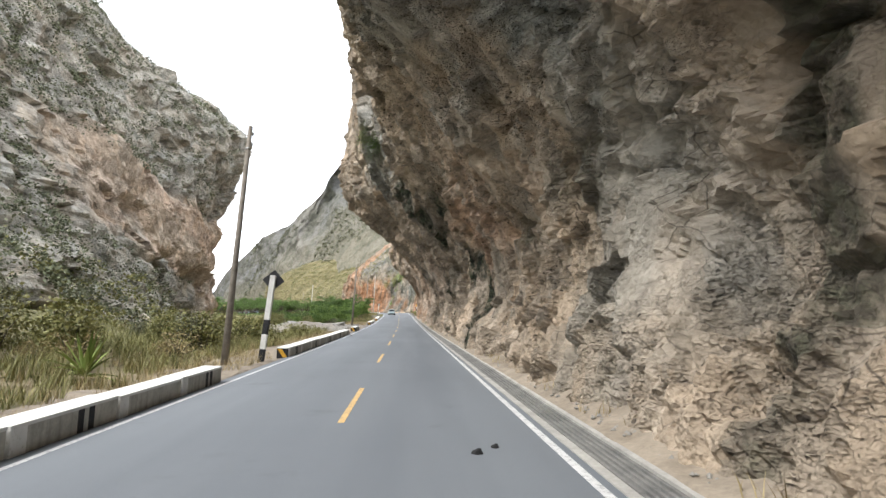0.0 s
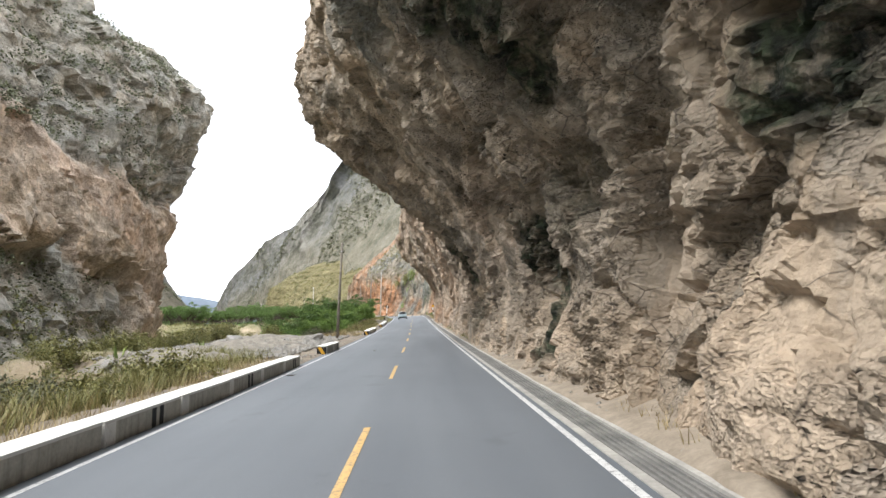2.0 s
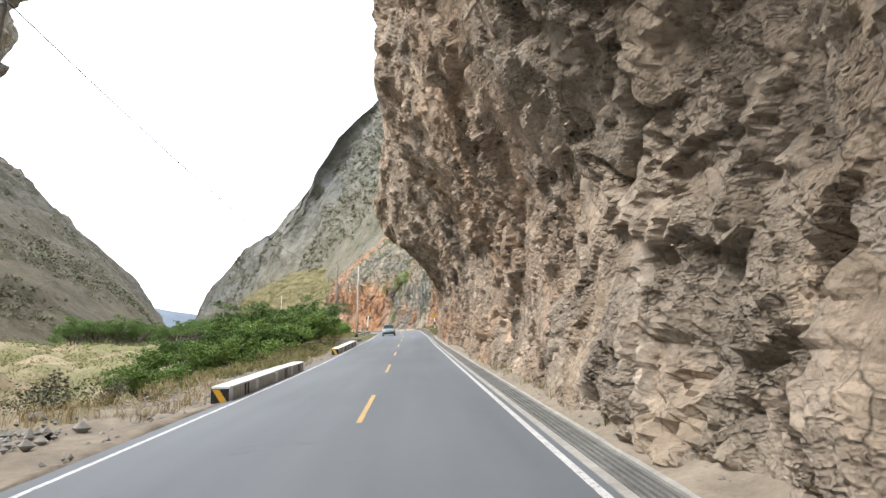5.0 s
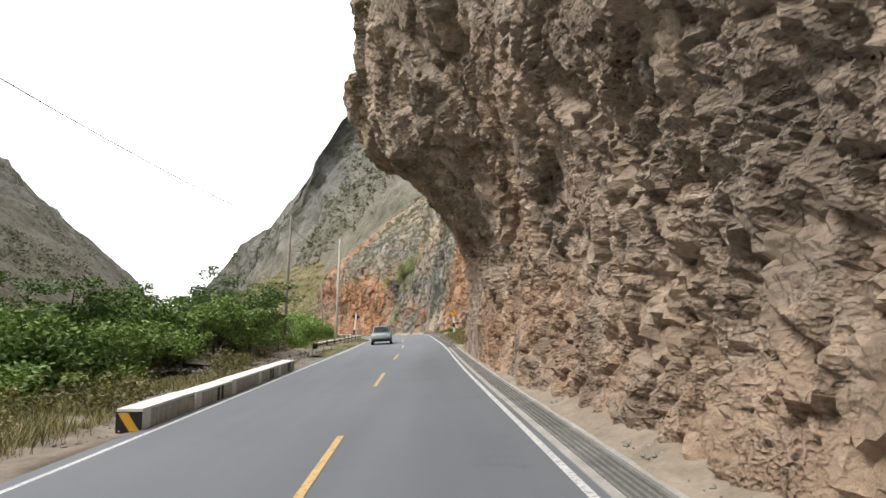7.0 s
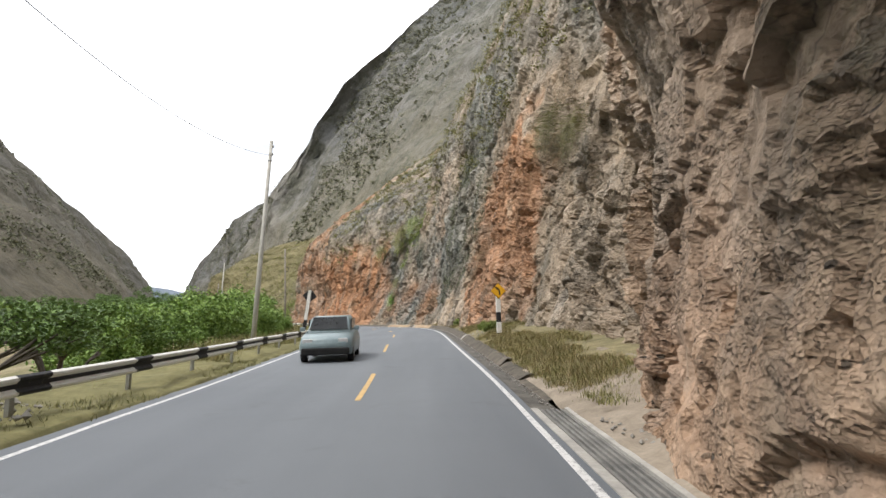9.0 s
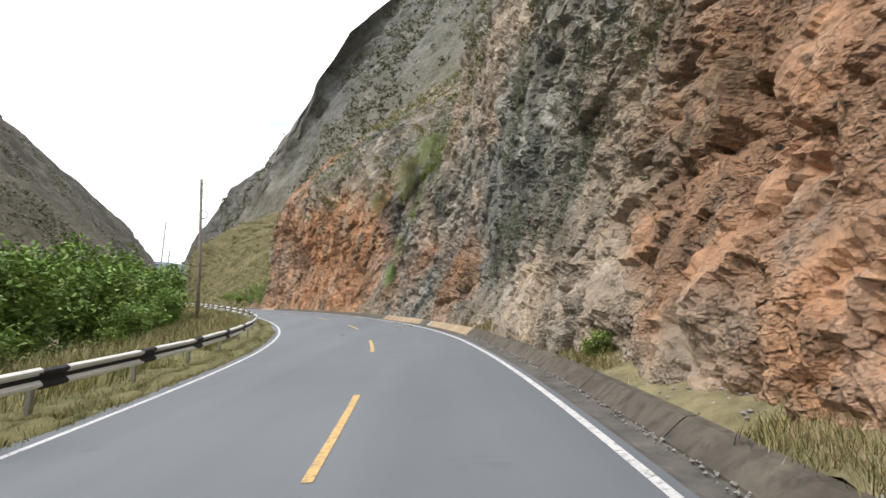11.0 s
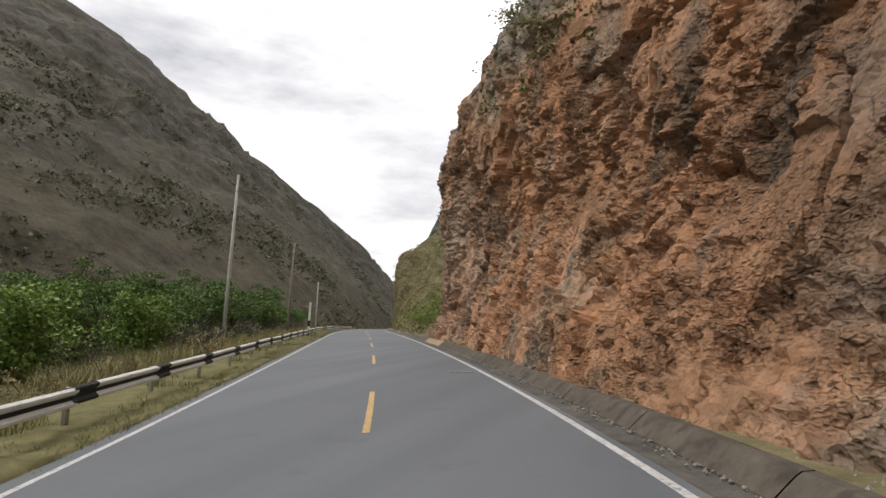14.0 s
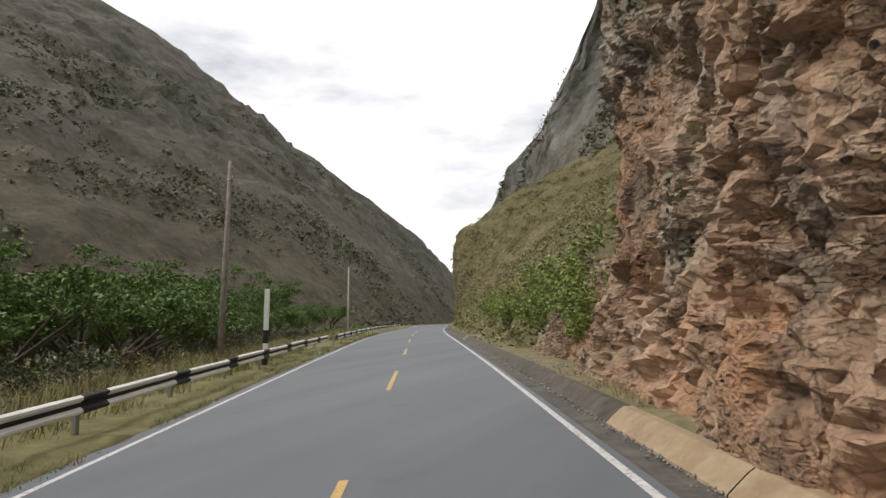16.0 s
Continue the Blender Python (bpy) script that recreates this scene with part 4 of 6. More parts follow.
def left_outcrop():
    s = np.concatenate([np.arange(-70, 60, 1.6), np.arange(60, 134.1, 0.4)])
    rows = np.concatenate([np.arange(-14, 42, 0.4), np.arange(42, 120, 2.5)])
    st = np.array(sorted(left_neg))
    tab = np.array([left_neg[k] for k in sorted(left_neg)], float)
    tab_s = np.stack([np.interp(s, st, tab[:, c]) for c in range(tab.shape[1])], 1)
    dd = np.stack([np.interp(rows, H_L, row) for row in tab_s])
    sg, hh = np.repeat(s[:, None], len(rows), 1), np.repeat(rows[None], len(s), 0)
    flat = np.stack([sg.ravel(), dd.ravel(), hh.ravel()], 1)
    q = (flat[:, 2] * 0.82 + flat[:, 0] * 0.46) / 5.6 + 0.10 * fbm(flat, 16, 2, 9)
    saw = q - np.floor(q)
    edge = flat[:, 2] + 0.10 * (flat[:, 0] - 75) - 20.5 + 2.0 * fbm(flat, 9, 2, 87)
    nose = np.clip((flat[:, 0] - 58) / 14, 0, 1) * np.clip(0.5 - edge / 3, 0, 1)
    low = np.clip((9.5 + 0.16 * (91 - flat[:, 0]) - flat[:, 2]) / 3 + 1.2 * fbm(flat, 6, 3, 88), 0, 1) * np.clip((104 - flat[:, 0]) / 8, 0, 1)
    nose = nose * (1 - low)
    flute = np.abs(vnoise(flat * (1, 1, 0.16), 2.4, 84))
    move = 1.8 * fbm(flat, 16, 4, 6) + (1.6 - 1.2 * nose) * facets(flat, 7.0, 7) + (0.75 - 0.5 * nose) * facets(flat, 2.6, 8) + (0.25 - 0.1 * nose) * facets(flat, 1.1, 10) + 4.0 * saw * nose * (0.6 + 0.4 * hash01(np.floor(q), 0 * q, 0 * q, 5)) - 0.9 * np.exp(-(flute / 0.12) ** 2) * (1 - 0.9 * nose) + (0.5 - 0.3 * nose) * fbm(flat, 2.2, 3, 85)
    dd2 = dd + move.reshape(dd.shape)
    me = mesh_of("left_outcrop", at(sg, dd2, hh).reshape(-1, 3), grid_faces(len(s), len(rows), True), [BEDDED_ROCK], False)
    bed = hash01(np.floor(q), 0 * q, 0 * q, 6)
    weights(me, "iron", np.clip((0.25 + 0.35 * (bed > 0.6)) * nose + 0.8 * blob(flat, 68, 29, 4, 5, 81), 0, 1) * 0.75)
    weights(me, "grey", np.clip(1.0 - 1.3 * nose + 0.2 * fbm(flat, 6, 3, 82), 0, 1) * 0.92)
    # dark line painted into the crease where one bed overhangs the next
    weights(me, "wet_shade", np.clip(0.2 * fbm(flat, 9, 4, 83) + 0.7 * nose * (saw < 0.07), 0, 1))
    weights(me, "pale", np.clip(0.10 + nose * (0.25 + 0.65 * (bed > 0.4)) + 0.2 * np.clip(fbm(flat, 4, 3, 86), 0, 1), 0, 1))
    return tagged(new("rock_outcrop", me), "bedded grey and tan rock outcrop leaning out over the valley", "cliff", kind="structure")


left_outcrop()


# ---- far slopes
def slope(name, base, crest, label, seed, material=HILL, n=150, m=90, bow=0.12, rough=9.0):
    """A mountain side between a foot line and a crest line."""
    base, crest = np.array(base, float), np.array(crest, float)

    def resample(line, k):
        t = np.concatenate([[0], np.cumsum(np.linalg.norm(np.diff(line, axis=0), axis=1))])
        u = np.linspace(0, t[-1], k)
        return np.stack([np.interp(u, t, line[:, c]) for c in range(3)], 1)

    a, b = resample(base, n), resample(crest, n)
    v = np.linspace(0, 1, m)
    grid = a[:, None] * (1 - v)[None, :, None] + b[:, None] * v[None, :, None]
    grid[:, :, 2] += bow * np.sin(v * np.pi)[None] * (b[:, 2] - a[:, 2])[:, None]
    p = grid.reshape(-1, 3)
    amp = (np.sin(np.clip(v * 1.02, 0, 1) * np.pi) * 0.8 + 0.25 * v + 0.03)[None].repeat(n, 0).ravel()
    ridge = 1 - np.abs(fbm(p * (1, 1, 0.35), rough * 8, 5, seed))
    p[:, 2] += amp * rough * (1.6 * (ridge - 0.6) + 0.7 * fbm(p, rough * 1.6, 5, seed + 3))
    p[:, :2] += (amp * rough * 0.6)[:, None] * np.stack([fbm(p, rough * 3, 4, seed + 5), fbm(p, rough * 3, 4, seed + 6)], 1)
    me = mesh_of(name, p, grid_faces(n, m), [material], True)
    weights(me, "up", np.tile(v, n))
    return tagged(new(name, me), label, "mountain", kind="structure")


slope("mountain_right", [(60, 120, 45), (40, 160, 42), (22, 200, 38), (2, 245, 36), (-26, 290, 35), (-50, 330, 34), (-78, 380, 36), (-105, 430, 38), (-150, 500, 40), (-200, 620, 40), (-215, 700, 38)],
      [(260, 330, 380), (160, 380, 330), (60, 400, 245), (0, 395, 190), (-25, 387, 157), (-41, 379, 137), (-58, 390, 111), (-87, 440, 101), (-111, 464, 96), (-152, 523, 78), (-190, 600, 58), (-220, 700, 45)],
      "steep dry mountainside of grey rock and scrub above the road", 301, n=200, m=110, rough=3.6, bow=0.06)
slope("mountain_left", [(-150, 120, -8), (-100, 210, 2), (-95, 300, 12), (-115, 400, 20), (-150, 500, 26), (-190, 600, 30), (-240, 720, 34), (-300, 860, 38), (-350, 960, 40)],
      [(-560, 150, 330), (-450, 340, 270), (-378, 448, 242), (-354, 482, 225), (-337, 518, 199), (-333, 524, 196), (-331, 530, 185), (-330, 545, 181), (-322, 600, 170), (-306, 620, 152), (-290, 645, 135), (-279, 685, 118), (-305, 800, 102), (-360, 950, 88)],
      "dark steep mountainside of dry grass and grey rock", 321, HILL_DARK, n=200, m=110, rough=5.0, bow=0.04)
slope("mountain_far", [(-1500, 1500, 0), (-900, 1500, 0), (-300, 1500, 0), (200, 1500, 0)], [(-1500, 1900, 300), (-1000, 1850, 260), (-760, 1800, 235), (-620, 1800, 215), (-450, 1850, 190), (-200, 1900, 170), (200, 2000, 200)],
      "far ridge coloured haze blue at the end of the valley", 341, HAZE, n=60, m=30, rough=12.0, bow=0.02)

river_s = np.arange(-60, 190, 2.0)
tagged(strip("river", river_s, [(-44, -8.9), (-38, -8.85), (-32, -8.85), (-24, -8.9)], WATER, 0.25, True), "shallow white and grey river over stones", "river", kind="structure")


# ---- roadside things
def thing(name, label, category, group=""):
    ob = new(name)
    ob.empty_display_size = 0.3
    return tagged(ob, label, category, group)


def kerb_block(length, stripes, marked, group):
    """One cast kerb block: streaked body greyed for shade, white cap, white band at its near end."""
    label = "white concrete kerb block" + (" with black stripes" if stripes else "") + (", yellow end" if marked else "")
    ob = thing("kerb_block", label + ", by the road", "kerb block", group)
    part("body", box_bm(-0.23, 0.0, -0.12, 0.23, length - 0.03, 0.37, 0.02), KERB_SIDE, ob)
    part("cap", box_bm(-0.236, -0.004, 0.35, 0.236, length - 0.026, 0.405, 0.015), WHITE_PAINT, ob, "white painted cap")
    part("band", box_bm(-0.238, -0.008, -0.1, 0.238, 0.34, 0.355, 0.012), WHITE_PAINT, ob, "white painted band")
    for k in range(stripes):
        y = length * 0.55 + 0.32 * k
        bm = box_bm(0.15, y, -0.1, 0.235, y + 0.17, 0.355)
        bmesh.ops.transform(bm, matrix=Matrix.Shear('XZ', 4, (0, 0)), verts=bm.verts)
        part("stripe", bm, BLACK_PAINT, ob, "black painted stripe")
    if marked:
        part("end_plate", box_bm(-0.232, -0.03, -0.1, 0.232, -0.009, 0.35, 0.004), BLACK_PAINT, ob, "black end face")
        bm = bmesh.new()
        quad = [(-0.20, 0.33), (-0.02, 0.33), (0.20, 0.0), (0.02, 0.0)]
        front = [bm.verts.new((x, -0.038, z)) for x, z in quad]
        back = [bm.verts.new((x, -0.029, z)) for x, z in quad]
        bm.faces.new(front)
        for a in range(4):
            bm.faces.new((front[a], back[a], back[(a + 1) % 4], front[(a + 1) % 4]))
        part("slash", bm, YELLOW_PAINT, ob, "yellow slanted bar")
    return ob


KERB_D = LINE_L - 0.5
for run, (s0, s1) in enumerate(((-18, 17.0), (26.1, 53.2), (60.0, 65.2), (87.3, 98.6), (112.4, 126.2))):
    count = max(2, round((s1 - s0) / 2.9))
    step = (s1 - s0) / count
    for k in range(count):
        block = kerb_block(step, 2 if (k + run) % 2 == 1 or k == count - 1 else 0, k == 0 and run > 0, "kerb blocks along the valley side")
        p, q = at(s0 + step * k, KERB_D), at(s0 + step * (k + 1), KERB_D)
        tilt = math.degrees(math.atan2(q[2] - p[2], step))
        block.matrix_world = pose(*[float(v) for v in p], 0, 0, heading(s0 + step * (k + 0.5))) @ pose(0, 0, 0.02 * random.uniform(-1, 0.4), tilt, 0, random.uniform(-0.5, 0.5))


def w_beam(length, material_pieces, which=range(7)):
    """A corrugated crash barrier beam along +y; pieces: (from, to)."""
    prof = [(0.0, 0.155), (0.055, 0.125), (0.055, 0.085), (0.0, 0.035), (0.0, -0.035), (0.055, -0.085), (0.055, -0.125), (0.0, -0.155)]
    bm = bmesh.new()
    for y0, y1 in material_pieces:
        a = [[bm.verts.new((x, y, z)) for x, z in prof] for y in (y0, y1)]
        b = [[bm.verts.new((x - 0.008, y, z)) for x, z in prof] for y in (y0, y1)]
        for i in which:
            bm.faces.new((a[0][i], a[1][i], a[1][i + 1], a[0][i + 1]))
            bm.faces.new((b[0][i + 1], b[1][i + 1], b[1][i], b[0][i]))
        for i in (0, len(prof) - 1):
            if min(which) == 0:
                bm.faces.new((a[0][i], b[0][i], b[1][i], a[1][i]))
    return bm


def rail_section(length, end=False):
    ob = thing("guard_rail", "steel crash barrier painted white with black bands" + (", with a flared end" if end else ""), "guard rail", "crash barrier sections")
    black = 0.85
    part("white_beam", w_beam(length, [(black, length)], (0, 1, 2, 4, 5, 6)), WHITE_PAINT, ob, "white painted waves of the beam")
    # shadow in the beam's middle groove, put in as a black strip
    part("beam_middle", w_beam(length, [(black, length)], (3,)), BLACK_PAINT, ob, "middle of the beam, coloured black for its shadow")
    part("black_beam", w_beam(length, [(0.0, black)]), BLACK_PAINT, ob, "black painted corrugated beam")
    part("post", box_bm(-0.17, 0.08, -0.95, -0.10, 0.20, 0.12, 0.004), STEEL, ob, "grey steel post")
    part("spacer", box_bm(-0.11, 0.09, -0.10, -0.012, 0.19, 0.10, 0.004), STEEL, ob)
    if end:
        part("end_cap", tube_bm([(-0.02, 0, -0.16), (-0.02, 0, 0.16)], [0.12, 0.12], 12), BLACK_PAINT, ob, "rounded black beam end")
    return ob


RAIL_D = -4.75
first = rail_section(3.82, True)
plain = rail_section(3.82)
s_now = 136.0
while s_now < 330:
    d0 = RAIL_D if s_now < 272 else RAIL_D + 0.45
    p, q = at(s_now, d0, 0.56), at(s_now + 3.8, d0, 0.56)
    way = Vector(q - p)
    m = Matrix.Translation(Vector([float(v) for v in p])) @ pose(0, 0, 0, math.degrees(math.atan2(way.z, math.hypot(way.x, way.y))), 0, math.degrees(math.atan2(-way.x, way.y))) @ pose(0, 0, random.uniform(-0.015, 0.015), random.uniform(-0.3, 0.3), 0, 0)
    if s_now == 136.0:
        first.matrix_world = m
    elif s_now < 140:
        plain.matrix_world = m
    else:
        copy_thing(plain, m)
    s_now += 3.8


def utility_pole(s, d, top, material, label, lean=(0.0, 0.0), base=-0.5, r=0.13, coil=False):
    ob = thing("utility_pole", label, "utility pole", "poles along the valley side")
    part("pole", tube_bm([(0, 0, base), (lean[0] * 0.4, lean[1] * 0.4, top * 0.4), (lean[0], lean[1], top)], [r, r * 0.85, r * 0.6], 10), material, ob)
    for k, z in enumerate((top - 0.35, top - 0.75)):
        part("insulator", tube_bm([(lean[0] + 0.10, lean[1], z), (lean[0] + 0.10, lean[1], z + 0.07), (lean[0] + 0.10, lean[1], z + 0.13)], [0.035, 0.05, 0.025], 8), CONCRETE, ob, "small insulator")
    part("band", tube_bm([(lean[0] * 0.9, lean[1] * 0.9, top * 0.9 - 0.04), (lean[0] * 0.9, lean[1] * 0.9, top * 0.9 + 0.04)], [r * 0.75, r * 0.75], 10), STEEL, ob, "steel band")
    if coil:
        ring = [(lean[0] * 0.75 + 0.16 + 0.24 * math.cos(a), lean[1], top * 0.75 + 0.24 * math.sin(a)) for a in np.linspace(0, 6.2, 17)]
        part("cable_coil", tube_bm(ring, [0.035] * 17, 6), RUBBER, ob, "coil of black cable")
    ob.matrix_world = pose(*[float(v) for v in at(s, d)], 0, 0, heading(s))
    return [float(v) for v in at(s, d)], lean, top


utility_pole(22.0, -5.24, 8.7, POLE_WOOD, "tall weathered wooden pole at the verge", (0.14, 0.05))
pole_b = utility_pole(79.5, -5.8, 8.0, POLE_WOOD, "weathered wooden pole beside the gravel", (0.2, 0))
pole_c = utility_pole(141.0, -7.6, 9.0, POLE_WOOD, "weathered wooden pole rising behind the scrub", (0.1, 0), -2)
pole_d = utility_pole(159.9, -6.29, 10.25, POLE_PALE, "pale slim pole beside the bend", (0.1, 0), -1.5)
pole_e = utility_pole(201.2, -7.84, 8.8, POLE_WOOD, "grey pole with a coil of black cable", (-0.69, 0), -1.5, coil=True)
utility_pole(244.4, -8.88, 10.5, POLE_PALE, "tall pale concrete pole among the bushes", (0.0, 0), -1)
utility_pole(260.0, -6.94, 8.1, POLE_WOOD, "dark wooden pole in front of the trees", (0.05, 0), -1)
utility_pole(312.0, -8.85, 8.0, POLE_PALE, "pale pole far along the road", (0, 0), -1)


def cable(a, b, sag):
    pts = []
    for t in np.linspace(0, 1, 25):
        p = np.array(a) * (1 - t) + np.array(b) * t
        p[2] -= sag * 4 * t * (1 - t)
        pts.append(tuple(p))
    ob = thing("overhead_cable", "thin black overhead cable strung between poles", "cable", "overhead cables")
    part("strand", tube_bm(pts, [0.011] * 25, 5), RUBBER, ob)


def top_of(pole):
    (x, y, z), lean, top = pole
    return (x + lean[0] + 0.1, y, z + top - 0.75)


cable(top_of(pole_b), top_of(pole_c), 1.45)
cable(top_of(pole_c), top_of(pole_d), 0.8)


def banded_post(ob, width, height, bands, lean=0.0):
    """A square concrete post, painted in bands from the ground up: (height, material)."""
    z = -0.3
    for n, (up, material) in enumerate(bands):
        up = min(up, height)
        bm = box_bm(-width / 2, -width / 2, z, width / 2, width / 2, up, 0.006)
        part("white_band" if material is WHITE_PAINT else "black_band", bm, material, ob, "white painted band" if material is WHITE_PAINT else "black painted band")
        z = up


def diamond(ob, size, z, front, y):
    bm = bmesh.new()
    bmesh.ops.create_cube(bm, size=1, matrix=Matrix.Translation((0, y, z)) @ Matrix.Rotation(radians(45), 4, 'Y') @ Matrix.Diagonal((size, 0.012, size, 1)))
    bmesh.ops.bevel(bm, geom=bm.edges[:], offset=0.004, segments=1, affect='EDGES')
    return part("plate", bm, front, ob, "yellow diamond plate" if front is SIGN_YELLOW else "dark back of the plate")


def warning_sign_back(s, d, h, height, width, bands, lean, label):
    ob = thing("road_sign", label, "road sign", "warning signs")
    banded_post(ob, width, height, bands)
    diamond(ob, 0.60, height - 0.32, SIGN_BLACK, 0.13)
    part("bracket", box_bm(-0.04, 0.09, height - 0.36, 0.04, 0.125, height - 0.28), STEEL, ob)
    ob.matrix_world = stand(s, d, h) @ pose(0, 0, 0, 0, lean, 0)


warning_sign_back(24.0, -4.45, -0.1, 3.5, 0.20, [(0.55, BLACK_PAINT), (1.1, WHITE_PAINT), (1.65, BLACK_PAINT), (3.35, WHITE_PAINT)], 3.5, "black and white banded post with a dark diamond back")
warning_sign_back(167.2, -5.3, -0.2, 3.3, 0.18, [(0.45, BLACK_PAINT), (1.0, WHITE_PAINT), (1.55, BLACK_PAINT), (3.6, WHITE_PAINT)], 5.0, "leaning white and black post with a dark diamond back")

curve_sign = thing("road_sign", "yellow diamond curve sign with a black arrow on a banded post", "road sign", "warning signs")
banded_post(curve_sign, 0.17, 1.95, [(0.42, BLACK_PAINT), (0.85, WHITE_PAINT), (1.25, BLACK_PAINT), (1.95, WHITE_PAINT)])
diamond(curve_sign, 0.47, 2.12, SIGN_BLACK, -0.10)
diamond(curve_sign, 0.445, 2.12, SIGN_YELLOW, -0.108)
bm = bmesh.new()
shaft = [(0.055, -0.17), (0.055, -0.08), (0.05, -0.02), (0.03, 0.035), (-0.005, 0.075), (-0.05, 0.10)]
rows = []
for n, (x, z) in enumerate(shaft):
    a, b = shaft[max(n - 1, 0)], shaft[min(n + 1, len(shaft) - 1)]
    t = Vector((b[0] - a[0], b[1] - a[1])).normalized()
    rows.append([bm.verts.new((x - t.y * w, -0.119, z + 2.12 + t.x * w)) for w in (-0.028, 0.028)])
for r0, r1 in zip(rows, rows[1:]):
    bm.faces.new((r0[0], r1[0], r1[1], r0[1]))
bm.faces.new([bm.verts.new((x, -0.1195, 2.12 + z)) for x, z in ((-0.03, 0.02), (-0.02, 0.16), (-0.15, 0.135))])
part("arrow", bm, SIGN_BLACK, curve_sign, "black arrow bending to one side")
part("bracket", box_bm(-0.04, -0.095, 1.8, 0.04, -0.08, 1.9), STEEL, curve_sign)
curve_sign.matrix_world = stand(155.5, 4.58, 0.05, 3) @ pose(0, 0, 0, 0, -2.5, 0)

marker = thing("marker_post", "white roadside marker post with one black band", "marker post")
banded_post(marker, 0.17, 3.0, [(0.45, BLACK_PAINT), (0.95, WHITE_PAINT), (1.45, BLACK_PAINT), (3.0, WHITE_PAINT)])
marker.matrix_world = stand(259.6, -5.15, -0.1)


def car(s, d, turn):
    ob = thing("car", "small pale grey-blue hatchback standing in the far lane", "car")

    def loft(sections, name, material, label=""):
        bm = bmesh.new()
        rings = [[bm.verts.new(p) for p in ring] for ring in sections]
        for r0, r1 in zip(rings, rings[1:]):
            for k in range(len(r0)):
                bm.faces.new((r0[k], r0[(k + 1) % len(r0)], r1[(k + 1) % len(r1)], r1[k]))
        bm.faces.new(rings[0][::-1])
        bm.faces.new(rings[-1])
        bmesh.ops.recalc_face_normals(bm, faces=bm.faces)
        bmesh.ops.bevel(bm, geom=bm.edges[:], offset=0.03, segments=2, affect='EDGES')
        for f in bm.faces:
            f.smooth = True
        return part(name, bm, material, ob, label)

    def ring(y, w, z0, z1):
        return [(-w, y, z0), (w, y, z0), (w + 0.03, y, (z0 + z1) / 2), (w - 0.05, y, z1), (-w + 0.05, y, z1), (-w - 0.03, y, (z0 + z1) / 2)]

    loft([ring(-1.9, 0.70, 0.34, 0.66), ring(-1.7, 0.80, 0.24, 0.80), ring(-0.7, 0.83, 0.22, 0.92), ring(1.5, 0.83, 0.22, 0.95), ring(1.85, 0.76, 0.30, 0.90)], "body", CAR_PAINT)
    loft([ring(-0.95, 0.70, 0.88, 0.93), ring(-0.25, 0.66, 0.88, 1.40), ring(1.0, 0.66, 0.88, 1.43), ring(1.75, 0.68, 0.88, 1.0)], "cabin", CAR_PAINT)
    bm = bmesh.new()
    bm.faces.new([bm.verts.new(p) for p in ((-0.62, -0.90, 0.98), (0.62, -0.90, 0.98), (0.55, -0.30, 1.38), (-0.55, -0.30, 1.38))])
    bmesh.ops.solidify(bm, geom=bm.faces[:], thickness=0.02)
    bmesh.ops.translate(bm, verts=bm.verts, vec=(0, -0.03, 0.015))
    part("windscreen", bm, CAR_GLASS, ob, "dark windscreen")
    for x in (-0.70, 0.70):
        part("side_window", box_bm(x - 0.015, -0.35, 1.0, x + 0.015, 1.1, 1.32, 0.01), CAR_GLASS, ob, "dark side window")
    for x in (-0.55, 0.55):
        part("headlight", box_bm(x - 0.15, -1.89, 0.60, x + 0.15, -1.80, 0.74, 0.03), LAMP_GLASS, ob, "clear headlight")
        part("mirror", box_bm(x * 1.62 - 0.08, -0.62, 0.95, x * 1.62 + 0.08, -0.50, 1.08, 0.02), CAR_PAINT, ob)
    part("bumper", box_bm(-0.74, -1.95, 0.24, 0.74, -1.75, 0.46, 0.05), RUBBER, ob, "dark lower bumper")
    for x in (-0.74, 0.74):
        for y in (-1.2, 1.2):
            wheel = part("wheel", tube_bm([(x - 0.09, y, 0.30), (x + 0.09, y, 0.30)], [0.30, 0.30], 20), RUBBER, ob, "black tyre")
            part("rim", tube_bm([(x - 0.10, y, 0.30), (x + 0.10, y, 0.30)], [0.17, 0.17], 14), STEEL, wheel, "grey steel rim")
    ahead = Vector(at(s + 1.5, d) - at(s - 1.5, d)).normalized()
    side = Vector(at(s, d + 0.7) - at(s, d - 0.7)).normalized()
    up = side.cross(ahead).normalized()
    m = Matrix((side, up.cross(side), up)).transposed().to_4x4()
    m.translation = Vector(at(s, d, 0.015))
    ob.matrix_world = m @ pose(0, 0, 0, 0, 0, turn)


car(152.0, -1.7, 0)


# ---- plants
rng = np.random.default_rng(7)


